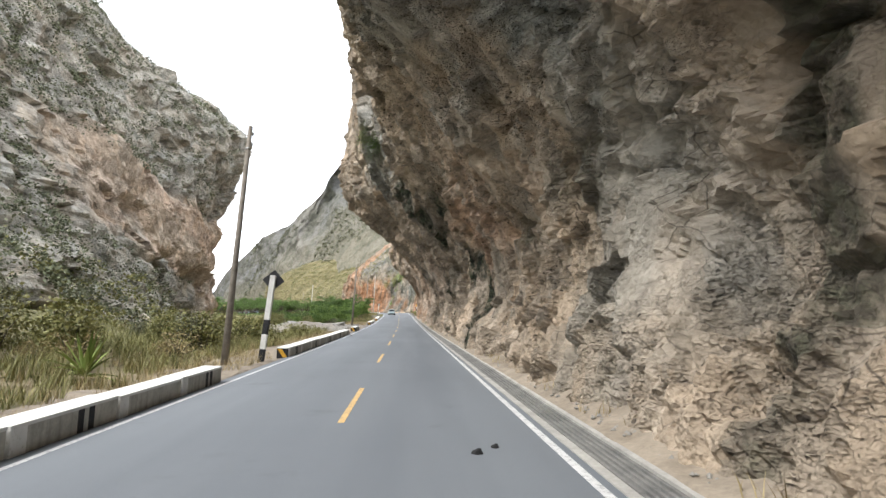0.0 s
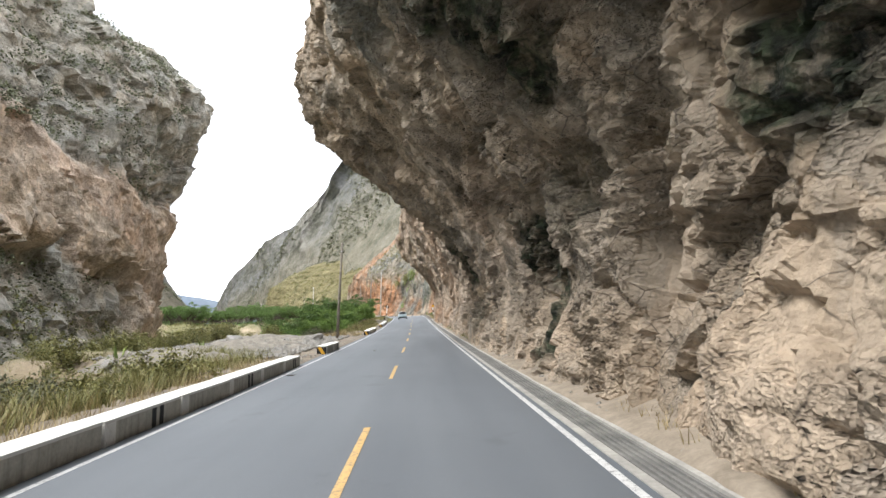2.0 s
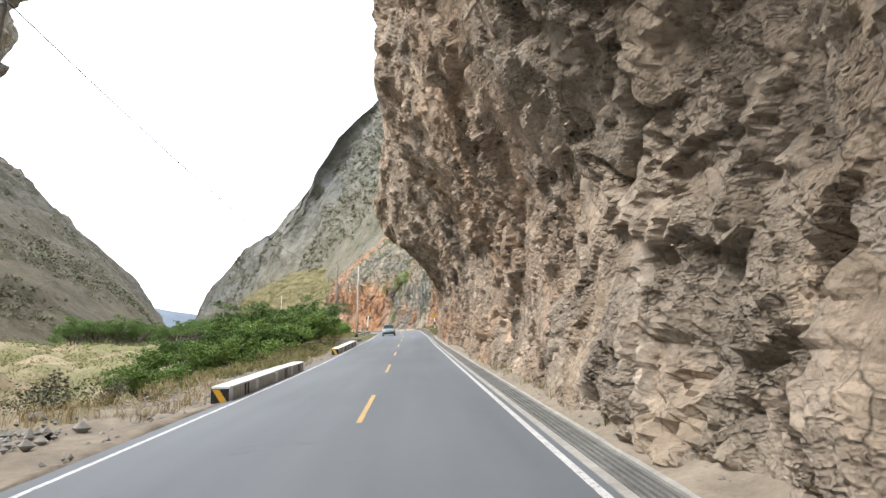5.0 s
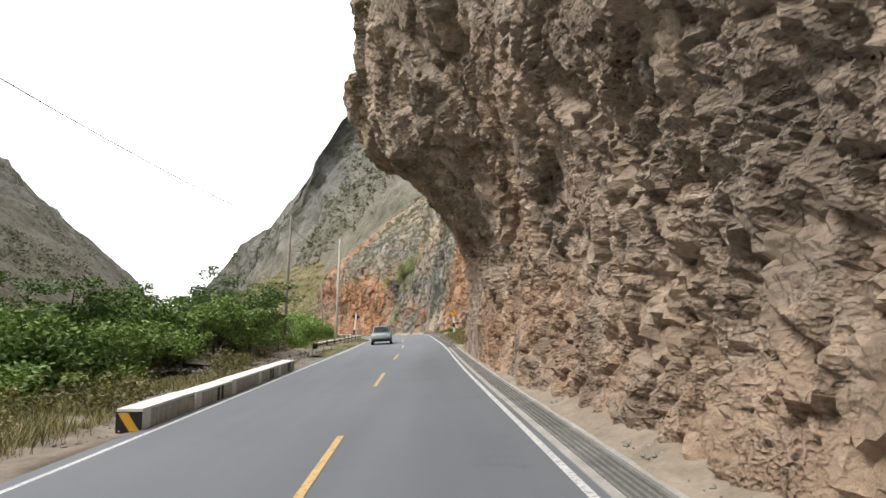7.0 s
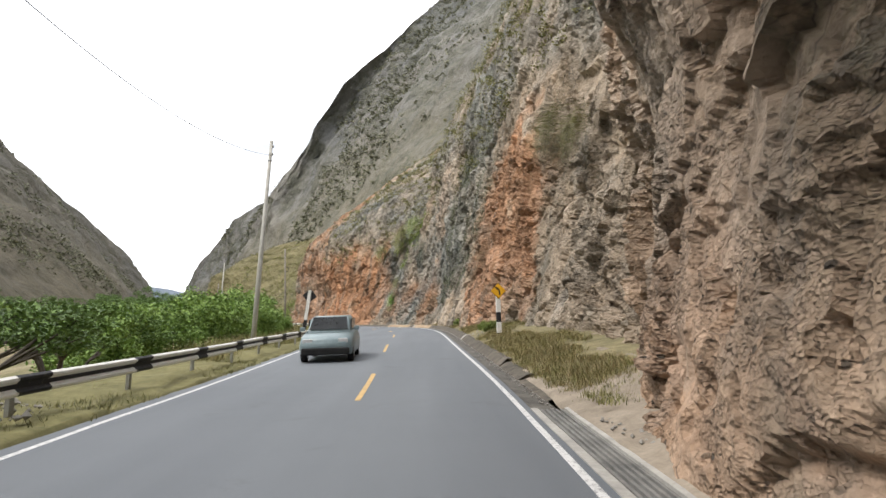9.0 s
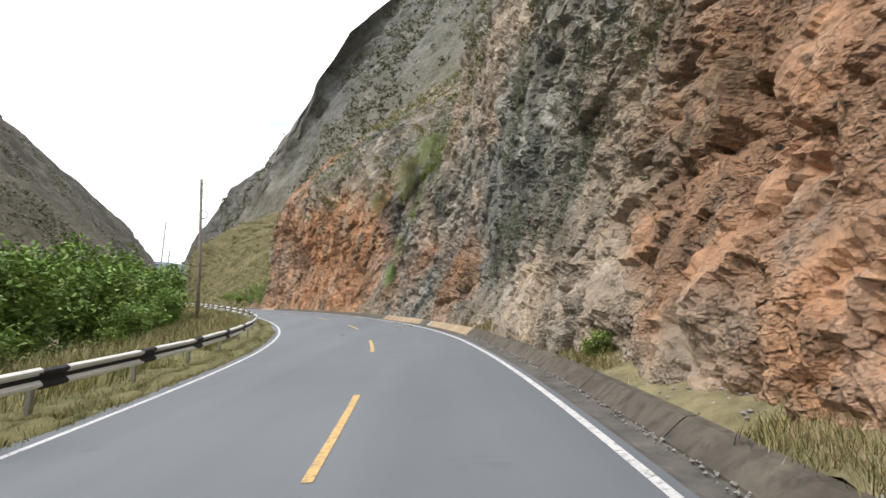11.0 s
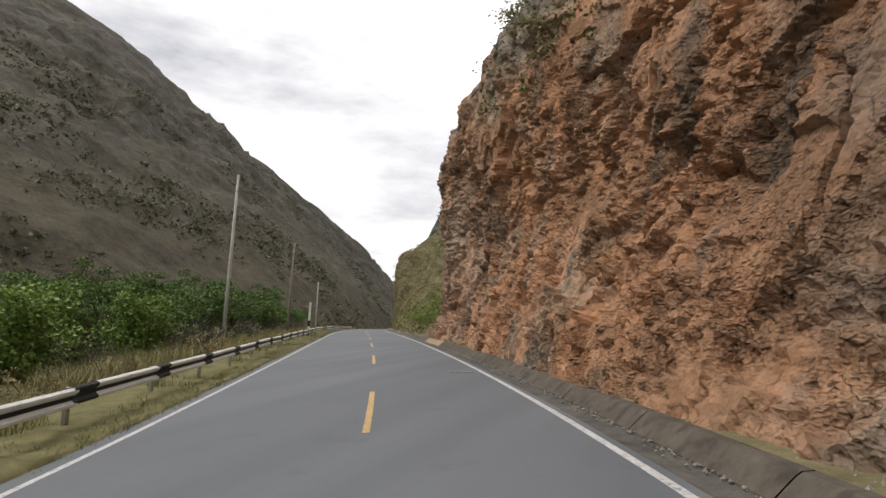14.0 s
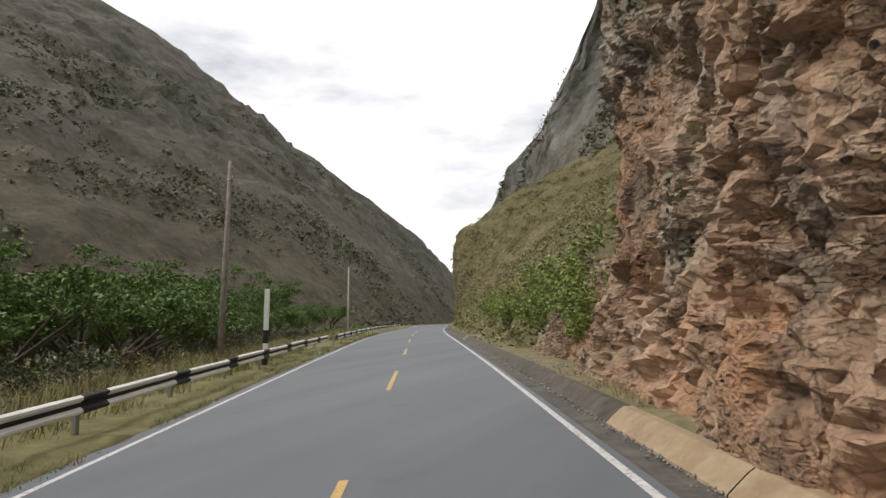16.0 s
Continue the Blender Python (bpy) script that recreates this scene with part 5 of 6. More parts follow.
def leaves(centres, radii, per, size, flat=1.0, up=0.0, slim=0.55):
    """Leaf quads round clump centres; returns verts and faces."""
    n = len(centres) * per
    c = np.repeat(np.asarray(centres, float), per, 0)
    r = np.repeat(np.asarray(radii, float), per)
    v = rng.normal(size=(n, 3))
    v /= np.linalg.norm(v, axis=1)[:, None]
    v *= (rng.random(n) ** 0.45 * r)[:, None]
    v[:, 2] *= flat
    p = c + v
    a = rng.normal(size=(n, 3))
    a[:, 2] = a[:, 2] * 0.5 + up
    a /= np.linalg.norm(a, axis=1)[:, None]
    b = np.cross(a, rng.normal(size=(n, 3)))
    b /= np.linalg.norm(b, axis=1)[:, None]
    k = size * (0.6 + 0.8 * rng.random(n))[:, None]
    q = np.stack([p - a * k * 0.5, p + b * k * slim * 0.5, p + a * k * 0.5, p - b * k * slim * 0.5], 1).reshape(-1, 3)
    return q, np.arange(n * 4).reshape(-1, 4)


def blades(roots, height, spread, width, bend=0.4, segments=2):
    """Grass blades: thin bent strips from the roots."""
    n = len(roots)
    ang, h = rng.random(n) * 6.283, height * (0.55 + 0.7 * rng.random(n))
    out = np.stack([np.cos(ang), np.sin(ang), 0 * ang], 1)
    side = np.stack([-np.sin(ang), np.cos(ang), 0 * ang], 1) * width
    rows = []
    for k in range(segments + 1):
        t = k / segments
        mid = roots + out * (spread * h * (t ** (1 + bend)))[:, None] + np.array([0, 0, 1]) * (h * (t - 0.25 * spread * t * t))[:, None]
        w = side * (1 - t * 0.9)
        rows += [mid - w, mid + w]
    v = np.stack(rows, 1)
    base = np.arange(n)[:, None] * (2 * segments + 2)
    f = np.concatenate([base + np.array([[2 * k, 2 * k + 1, 2 * k + 3, 2 * k + 2]]) for k in range(segments)])
    return v.reshape(-1, 3), f


def merged(*pairs):
    vs, fs, off = [], [], 0
    for v, f in pairs:
        vs.append(v)
        fs.append(f + off)
        off += len(v)
    return np.concatenate(vs), np.concatenate(fs)


def child(name, vf, material, parent, label=""):
    ob = new(name, mesh_of(name, vf[0], vf[1], [material], False))
    ob.parent = parent
    if label:
        tagged(ob, label)
    return ob


def limb_bm(bm, a, b, r0, r1, sides=6):
    q = (Vector(b) - Vector(a)).to_track_quat('Z', 'Y')
    rings = [[bm.verts.new(Vector(p) + q @ Vector((r * math.cos(6.2832 * k / sides), r * math.sin(6.2832 * k / sides), 0))) for k in range(sides)] for p, r in ((a, r0), (b, r1))]
    for k in range(sides):
        bm.faces.new((rings[0][k], rings[0][(k + 1) % sides], rings[1][(k + 1) % sides], rings[1][k]))


def acacia(height, width, seed, label, material=None):
    """A thorn tree: several leaning stems, flat layered crown with gaps."""
    r = random.Random(seed)
    ob = thing("acacia_tree", label, "tree", "trees on the valley side")
    bm, tips = bmesh.new(), []
    for k in range(5):
        a = 6.283 * k / 5 + r.uniform(-0.5, 0.5)
        p = Vector((r.uniform(-0.2, 0.2), r.uniform(-0.2, 0.2), -0.4))
        rad = r.uniform(0.07, 0.13)
        q = p + Vector((math.cos(a) * width * 0.15, math.sin(a) * width * 0.15, height * 0.45))
        limb_bm(bm, p, q, rad, rad * 0.75)
        for j in range(4):
            b = a + r.uniform(-0.9, 0.9)
            e = q + Vector((math.cos(b) * width * r.uniform(0.12, 0.34), math.sin(b) * width * r.uniform(0.12, 0.34), height * r.uniform(0.15, 0.45)))
            limb_bm(bm, q, e, rad * 0.7, rad * 0.3)
            tips.append(e)
            for i in range(2):
                c = b + r.uniform(-1.2, 1.2)
                g = e + Vector((math.cos(c) * width * r.uniform(0.05, 0.16), math.sin(c) * width * r.uniform(0.05, 0.16), height * r.uniform(-0.02, 0.16)))
                limb_bm(bm, e, g, rad * 0.3, rad * 0.1, 4)
                tips.append(g)
    part("trunk", bm, BARK, ob, "dark leaning stems")
    pads = []
    for tip in tips:
        for k in range(3):
            pads.append((tip.x + r.uniform(-0.6, 0.6), tip.y + r.uniform(-0.6, 0.6), tip.z + r.uniform(-0.15, 0.2)))
    child("crown", leaves(pads, [r.uniform(0.35, 0.75) for _ in pads], 80, 0.15, 0.45, 0.0, 0.5), material or LEAF_ACACIA, ob)
    return ob


def bush(height, width, seed, label, material, stems=True, per=30, size=0.12, category="bush", group="bushes on the valley side"):
    r = random.Random(seed)
    ob = thing("bush", label, category, group)
    bm, clumps = bmesh.new(), []
    for k in range(12):
        a, out = r.uniform(0, 6.283), r.uniform(0.1, 0.5) * width
        top = (math.cos(a) * out, math.sin(a) * out, height * r.uniform(0.35, 1.0) * (1 - 0.5 * out / width))
        mid = (top[0] * 0.45 + r.uniform(-0.1, 0.1), top[1] * 0.45 + r.uniform(-0.1, 0.1), top[2] * 0.55)
        limb_bm(bm, (r.uniform(-0.1, 0.1), r.uniform(-0.1, 0.1), -0.4), mid, 0.025, 0.018, 5)
        limb_bm(bm, mid, top, 0.018, 0.007, 4)
        clumps += [top, mid, tuple((x + y) / 2 + r.uniform(-0.15, 0.15) for x, y in zip(top, mid)), (top[0] * 1.1, top[1] * 1.1, top[2] * 0.8), (top[0] * 0.8, top[1] * 0.8, top[2] * 0.3)]
    part("stem", bm, BARK, ob)
    child("foliage", leaves(clumps, [width * r.uniform(0.10, 0.20) for _ in clumps], per, size, 0.85), material, ob)
    return ob


def agave(seed):
    r = random.Random(seed)
    ob = thing("agave", "spiky yellow-green agave rosette on dry ground", "agave", "agaves at the verge")
    bm = bmesh.new()
    for k in range(34):
        a, lift, ln = 2.4 * k + r.uniform(-0.3, 0.3), r.uniform(0.15, 1.35), r.uniform(0.7, 1.25)
        o, s_ = Vector((math.cos(a), math.sin(a), 0)), Vector((-math.sin(a), math.cos(a), 0))
        rows = []
        for t, w in ((0, 0.05), (0.35, 0.06), (0.7, 0.035), (1.0, 0.003)):
            c = o * (ln * t * math.cos(lift)) + Vector((0, 0, ln * (t * math.sin(lift) - 0.35 * t * t * math.cos(lift)) + 0.02))
            rows.append((bm.verts.new(c - s_ * w + Vector((0, 0, w * 0.4))), bm.verts.new(c - Vector((0, 0, w * 0.3))), bm.verts.new(c + s_ * w + Vector((0, 0, w * 0.4)))))
        for r0, r1 in zip(rows, rows[1:]):
            bm.faces.new((r0[0], r0[1], r1[1], r1[0]))
            bm.faces.new((r0[1], r0[2], r1[2], r1[1]))
    part("rosette", bm, LEAF_OLIVE if seed % 2 else LEAF_LIME, ob)
    return ob


def river_gap(s, d):
    """Wedge fitted to the camera's view: plants in it would hide the river, short of the trees."""
    return 92 < s < 116 and d < -(0.3 + 0.50 * (s - 93))


def scatter(kind, spots, vary=0.25):
    """The first spot takes the thing itself, the rest take copies; spots: (s, d, h, size)."""
    spots = [spot for spot in spots if not river_gap(spot[0], spot[1])]
    for n, (s, d, h, k) in enumerate(spots):
        base = at(s, d, h + float(foot_h(np.array(d), np.array(s))) if d < -5 else h)
        m = pose(*[float(v) for v in base], 0, 0, rng.random() * 360)
        ob = kind if n == 0 else copy_thing(kind, m)
        ob.matrix_world = m @ Matrix.Diagonal((k, k, k * (1 + vary * (rng.random() - 0.5)), 1))


tree_a = acacia(4.6, 6.5, 1, "spreading green acacia tree with a layered crown")
scatter(tree_a, [(121, -12, 0.8, 1.0), (150, -12.5, 0.6, 1.05), (250, -13.5, -1.0, 1.1), (262, -12.5, -1.0, 1.25), (284, -11.5, -0.9, 1.0), (137, -21, 1, 1.2), (240, -23, 0, 1.1), (300, -13, 0, 0.9), (275, -22, 0, 1.1)])
tree_b = acacia(5.6, 7.5, 2, "dark green acacia tree with bare dark stems")
scatter(tree_b, [(135, -10.5, 0.3, 1.05), (139, -13.5, 0.5, 1.15), (130, -13.5, 0.4, 1.1), (145, -15, 0.5, 1.1), (131, -14, 0.5, 1.0), (160, -15, 0.5, 0.95), (256, -14, -1.2, 1.1), (268, -13.5, -1.2, 1.1), (246, -16, -1.2, 1.1), (226, -17, -0.8, 0.9), (272, -14, -0.9, 0.9), (240, -13, -1.0, 0.85), (147, -19, 0.8, 1.05), (292, -18, 0, 1.0), (213, -22, 0, 1.0)] + [(float(rng.uniform(238, 345)), float(-rng.uniform(16, 58)), 0.0, float(rng.uniform(0.8, 1.35))) for _ in range(60)])
tree_c = acacia(3.4, 5.0, 3, "low bright green acacia with a flat top", LEAF_GREEN)
scatter(tree_c, [(114, -13.5, 1.6, 1.25), (118, -17, 1.6, 1.3), (126, -10.5, 0.3, 0.9), (125, -18, 1.0, 1.3), (131, -9.6, 0.3, 1.1), (136, -11, 0.4, 1.2), (128, -13, 0.6, 1.25), (122, -11.5, 0.8, 1.15), (117, -11.5, 1.0, 1.1), (112, -11, 0.8, 0.95), (134, -14, 0.6, 1.35), (141, -10, 0.3, 1.0), (144, -12.5, 0.4, 1.15)])
leafy = bush(4.0, 4.4, 11, "dense fresh green leafy bush on the bank", LEAF_GREEN, per=110, size=0.19)
scatter(leafy, [(s, d, 0.0, k) for s, d, k in ((176, -10, 1.0), (182, -12, 1.15), (188, -10.5, 1.0), (194, -12.5, 1.2), (199, -11, 1.1), (205, -10.5, 1.1), (209, -13, 1.2), (214, -10.5, 0.9), (221, -12, 1.1), (170, -13, 1.1), (190, -16, 1.2), (201, -17, 1.3), (178, -17, 1.2), (229, -12, 0.9), (165, -9.5, 0.8), (236, -11, 0.8), (184, -8.6, 0.5), (196, -9.4, 0.6), (173, -9.0, 0.7), (186, -12.5, 1.0), (208, -10.2, 0.95), (218, -13, 1.0), (225, -10.8, 0.8), (212, -16, 1.2), (233, -14, 1.0), (166, -11.5, 0.9), (169, -9.8, 0.7), (172, -12.5, 1.0), (175, -15.5, 1.1), (168, -15.5, 1.1), (179, -14, 1.0), (163, -13.5, 1.0), (185, -15, 1.1), (159, -11.5, 0.8), (181, -20, 1.3), (171, -20, 1.3), (192, -21, 1.3), (112, -10.8, 0.8), (116, -10.2, 0.75), (120, -9.9, 0.7), (124, -10.3, 0.75), (115, -14, 1.0), (128, -11, 0.8))])
lush = bush(2.6, 3.0, 16, "yellow-green leafy bush at the foot of the slope", LEAF_LIME, per=60, size=0.14, group="bushes under the slope")
scatter(lush, [(float(s), float(d), float(h), float(k)) for s, d, h, k in ((254, 5.6, 0.6, 0.8), (256.5, 6.4, 1.0, 1.0), (259, 5.8, 0.7, 0.9), (261.5, 7.0, 1.6, 1.1), (264.5, 6.0, 0.9, 0.9), (268, 7.2, 1.6, 1.1), (272, 6.2, 0.9, 0.9), (277, 7.0, 1.4, 1.0), (283, 6.4, 1.0, 0.9), (258, 9.0, 3.4, 0.9), (265, 9.6, 3.6, 1.0), (289, 7.0, 1.4, 1.0), (252.5, 7.2, 2.0, 0.6))])
scrub = bush(2.0, 2.6, 12, "dusty grey-green scrub bush", LEAF_GREY, per=34, size=0.11)
scatter(scrub, [(float(s), float(d), 0.0, float(k)) for s, d, k in zip(np.concatenate([rng.uniform(-6, 46, 26), rng.uniform(84, 135, 14), rng.uniform(215, 300, 40)]), -np.concatenate([rng.uniform(8.5, 22, 26), rng.uniform(7.5, 13, 14), rng.uniform(8.0, 13, 40)]), rng.uniform(0.5, 1.1, 80))])
dry = bush(1.5, 1.9, 13, "leafless dry straw-coloured shrub", LEAF_DRY, per=16, size=0.09)
scatter(dry, [(float(s), float(d), 0.0, float(k)) for s, d, k in zip(np.concatenate([rng.uniform(0, 50, 16), rng.uniform(92, 150, 16), rng.uniform(215, 290, 16)]), -np.concatenate([rng.uniform(6.8, 14, 16), rng.uniform(6.2, 9.5, 16), rng.uniform(6.8, 10, 16)]), rng.uniform(0.5, 1.1, 48))])
olive = bush(1.9, 2.4, 15, "rough olive bush among dry grass", LEAF_OLIVE, per=34, size=0.12)
scatter(olive, [(float(rng.uniform(109, 134)), float(-rng.uniform(6.2, 9.5)), -0.1, float(rng.uniform(0.45, 0.9))) for _ in range(22)] + [(float(rng.uniform(44, 58)), float(-rng.uniform(6.8, 15)), -0.1, float(rng.uniform(0.5, 1.0))) for _ in range(16)] + [(float(rng.uniform(82, 104)), float(-rng.uniform(10, 21)), 0.0, float(rng.uniform(0.6, 1.2))) for _ in range(22)] + [(float(rng.uniform(58, 90)), float(-rng.uniform(13.5, 19)), 0.0, float(rng.uniform(0.5, 0.95))) for _ in range(30)] + [(float(rng.uniform(4, 40)), float(-rng.uniform(8.0, 22)), -0.1, float(rng.uniform(0.6, 1.25))) for _ in range(46)])
for n, (s, d, k) in enumerate(((17.5, -7.6, 1.15), (14.5, -8.6, 0.9), (20, -9.5, 0.8), (52, -11.5, 1.0), (57, -12.6, 1.1), (128.5, -7.4, 1.25), (66, -12, 0.8), (131, -8.2, 0.9))):
    ob = agave(n)
    base = at(s, d, float(foot_h(np.array(d), np.array(s))))
    ob.matrix_world = pose(*[float(v) for v in base], 0, 0, 40 * n) @ Matrix.Diagonal((k, k, k, 1))


def grass_field(name, s0, s1, d0, d1, count, height, material, label, h=0.0, width=0.006, clump=7):
    """Tufts of grass over a stretch of verge, as one mass."""
    s, d = rng.uniform(s0, s1, count), rng.uniform(d0, d1, count)
    keep = fbm(np.stack([s, d * 2, 0 * s], 1), 3.0, 3, 12) > -0.25
    s, d = s[keep], d[keep]
    s = np.repeat(s, clump) + rng.normal(0, 0.07, len(s) * clump)
    d = np.repeat(d, clump) + rng.normal(0, 0.07, len(d) * clump)
    hh = np.where(d < -8, foot_h(d, s), np.where(d < 0, -0.05, np.where(s > 141, bank_h(d, s) - 0.04, h)))
    v, f = blades(at(s, d, hh), height, 0.55, width)
    ob = new(name, mesh_of(name, v, f, [material], False))
    return tagged(ob, label, "grass", kind="stuff")


grass_field("verge_grass", -6, 56, -8.5, -4.4, 2600, 0.42, LEAF_DRY, "dry straw grass along the verge", width=0.008)
grass_field("bank_grass", 0, 60, -20, -6.2, 10500, 0.6, LEAF_OLIVE, "rough olive grass falling away from the road", width=0.012)
grass_field("verge_grass", 84, 138, -9, -4.6, 2200, 0.40, LEAF_DRY, "dry grass beside the kerb blocks", width=0.008)
grass_field("bank_grass", 96, 126, -7.6, -5.0, 2600, 0.4, LEAF_OLIVE, "rough olive grass on the bank above the river", width=0.011)
grass_field("verge_grass", 122, 141, -11, -5.4, 900, 0.4, LEAF_DRY, "dry grass over the low heap of rubble", width=0.009)
grass_field("rail_grass", 136, 300, -5.6, -3.85, 11000, 0.20, LEAF_OLIVE, "olive and straw grass under the crash barrier", width=0.008)
grass_field("rail_grass", 160, 262, -5.5, -3.8, 14000, 0.09, LEAF_OLIVE, "short mown olive grass under the crash barrier", width=0.010)
grass_field("rail_grass", 160, 262, -5.5, -3.8, 9000, 0.09, LEAF_DRY, "short mown straw under the crash barrier", width=0.010)
grass_field("tall_grass", 150, 300, -9.5, -5.4, 3400, 0.7, LEAF_DRY, "tall dry grass behind the crash barrier", width=0.010)
grass_field("tall_grass", 150, 300, -9.5, -5.2, 7500, 0.75, LEAF_OLIVE, "tall green grass behind the crash barrier", width=0.010)
grass_field("ditch_grass", 140, 188, 3.85, 6.2, 6000, 0.15, LEAF_OLIVE, "olive weeds on the bank above the low wall", h=0.22, width=0.007)
grass_field("ditch_grass", 143, 250, 3.9, 5.2, 2600, 0.26, LEAF_DRY, "dry weeds on the bank above the low wall", h=0.22, width=0.006)
grass_field("ditch_grass", 142, 182, 3.8, 6.0, 7000, 0.22, LEAF_OLIVE, "short olive weeds over the bank", h=0.22, width=0.007)
grass_field("ditch_grass", 142, 188, 3.8, 6.0, 9000, 0.22, LEAF_DRY, "short straw weeds over the bank", h=0.22, width=0.006)
grass_field("foot_grass", 64, 104, 3.8, 4.6, 320, 0.30, LEAF_OLIVE, "sparse green weeds under the cliff", h=0.05, width=0.010)
grass_field("foot_grass", -4, 40, 3.8, 4.7, 160, 0.25, LEAF_DRY, "sparse dry weeds under the cliff", h=0.08, width=0.008)

weed = bush(0.7, 0.9, 14, "bright green leafy weed above the low wall", LEAF_LIME, per=80, size=0.055, group="weeds above the low wall")
scatter(weed, [(s, d, h, k) for s, d, h, k in ((158.8, 4.6, 0.3, 1.0), (160.5, 4.6, 0.3, 0.8), (171.5, 4.2, 0.25, 0.9), (174.2, 4.4, 0.3, 0.6), (181.0, 4.2, 0.25, 0.6), (86.5, 4.4, 0.1, 0.6), (62.5, 4.3, 0.1, 0.5), (64.5, 4.4, 0.1, 0.55), (24.5, 4.5, 0.1, 0.5), (199, 5.0, 0.4, 0.5))])


def hanging_tuft(s, d, h, length, count, material, spread=0.5):
    ob = thing("hanging_grass", "long green grass hanging down the rock face", "grass", "hanging grass on the rock")
    n = count
    ang = rng.random(n) * 6.283
    root = np.stack([rng.normal(0, spread * 0.35, n), rng.normal(0, spread, n), rng.normal(0, 0.3, n)], 1)
    out = np.stack([-0.35 - 0.5 * rng.random(n), rng.normal(0, 0.3, n), 0 * ang], 1)
    ln = length * (0.5 + 0.6 * rng.random(n))
    rows = []
    for k in range(4):
        t = k / 3
        mid = root + out * (0.55 * np.sqrt(t) * np.minimum(ln, 1.6))[:, None] + np.array([0, 0, 1]) * (ln * (0.25 * t - 1.05 * t * t))[:, None]
        w = np.stack([0 * ang, 0 * ang + 0.012 * (1.1 - t), 0 * ang], 1)
        rows += [mid - w, mid + w]
    v = np.stack(rows, 1).reshape(-1, 3)
    base = np.arange(n)[:, None] * 8
    f = np.concatenate([base + np.array([[2 * k, 2 * k + 1, 2 * k + 3, 2 * k + 2]]) for k in range(3)])
    child("tuft", (v, f), material, ob)
    ob.matrix_world = stand(s, d, h)


for s, d, h, ln, n, m, sp in ((204.6, 5.25, 3.5, 1.9, 420, LEAF_GREEN, 0.36), (203.2, 5.2, 5.4, 1.5, 260, LEAF_OLIVE, 0.4), (204.5, 6.0, 11.5, 3.4, 700, LEAF_OLIVE, 0.8), (201.5, 6.6, 12.6, 3.0, 600, LEAF_LIME, 1.0),
                              (211.5, 6.2, 10.2, 2.4, 500, LEAF_OLIVE, 0.8), (157, 7.2, 10.2, 2.2, 420, LEAF_OLIVE, 0.8), (153.5, 7.4, 9.0, 1.8, 300, LEAF_OLIVE, 0.7), (43.5, -1.6, 14.2, 2.4, 500, LEAF_ACACIA, 0.8), (46.0, -2.6, 15.6, 2.0, 400, LEAF_LIME, 0.7), (128.5, -1.9, 13.6, 1.3, 240, LEAF_OLIVE, 0.5)):
    hanging_tuft(s, d, h, ln, n, m, sp)


def slope_scrub(name, spots, size, per, leaf, material, label):
    """Low shrubs dotted over a slope, as one mass."""
    v, f = leaves(spots, size, per, leaf, 0.7)
    tagged(new(name, mesh_of(name, v, f, [material], False)), label, "shrubs", kind="stuff")


def on_mesh(name, count, seed, steep=0.0, box=None, clear=0.0, patch=0.0, stray=0.3):
    """Random places on a built surface."""
    me = bpy.data.objects[name].data
    r = np.random.default_rng(seed)
    n = len(me.polygons)
    cen, nor = np.empty(n * 3, np.float32), np.empty(n * 3, np.float32)
    me.polygons.foreach_get("center", cen)
    me.polygons.foreach_get("normal", nor)
    cen, nor = cen.reshape(-1, 3), nor.reshape(-1, 3)
    if np.median(nor[:, 2]) < 0:
        nor = -nor
    ok = nor[:, 2] > steep
    if box is not None:
        ok &= box(cen)
    cen = cen[ok]
    area = np.empty(n, np.float32)
    me.polygons.foreach_get("area", area)
    area = area[ok]
    if clear:
        near = ((cen[:, None, 0] - RX[None, 60::3]) ** 2 + (cen[:, None, 1] - RY[None, 60::3]) ** 2).min(1)
        cen, area = cen[near > clear ** 2], area[near > clear ** 2]
    area = area * np.clip(0.25 + 2.2 * fbm(cen, patch, 3, seed), 0.02, 3) if patch else area
    return cen[r.choice(len(cen), count, p=area / area.sum())] + r.normal(0, stray, (count, 3))


spots = on_mesh("rock_outcrop", 5200, 21, 0.15, lambda c: (c[:, 1] < 112) & (c[:, 1] > 34) & (c[:, 2] < 75) & ((c[:, 1] < 58) | (c[:, 2] > 27)))
slope_scrub("hillside_shrubs", spots, rng.uniform(0.5, 1.6, len(spots)), 30, 0.30, LEAF_SCRUB, "dark grey-green shrubs covering the rocky hillside")
spots = on_mesh("rock_outcrop", 1500, 22, 0.0, lambda c: (c[:, 1] < 94) & (c[:, 1] > 5) & (c[:, 2] < 14))
slope_scrub("hillside_shrubs", spots, rng.uniform(0.5, 1.5, len(spots)), 30, 0.28, LEAF_SCRUB, "dull green shrubs on the lower hillside")
spots = on_mesh("rock_outcrop", 1500, 29, 0.0, lambda c: (c[:, 1] < 96) & (c[:, 1] > 5) & (c[:, 2] < 10))
slope_scrub("hillside_shrubs", spots, rng.uniform(0.5, 1.5, len(spots)), 30, 0.28, LEAF_OLIVE, "olive bushes at the foot of the hillside")
spots = on_mesh("scrub_slope", 2400, 23, 0.1, lambda c: c[:, 2] < 60)
slope_scrub("slope_shrubs", spots, rng.uniform(0.4, 1.3, len(spots)), 36, 0.24, LEAF_OLIVE, "bright green shrubs on the slope beside the road")
scar0, scar1 = float(at(184.5, 6)[1]), float(at(192, 6)[1])
spots = on_mesh("cliff_curve", 4700, 24, 0.15, lambda c: (c[:, 2] > 30.5) & ((c[:, 1] < scar0) | (c[:, 1] > scar1) | (c[:, 2] > 37)))
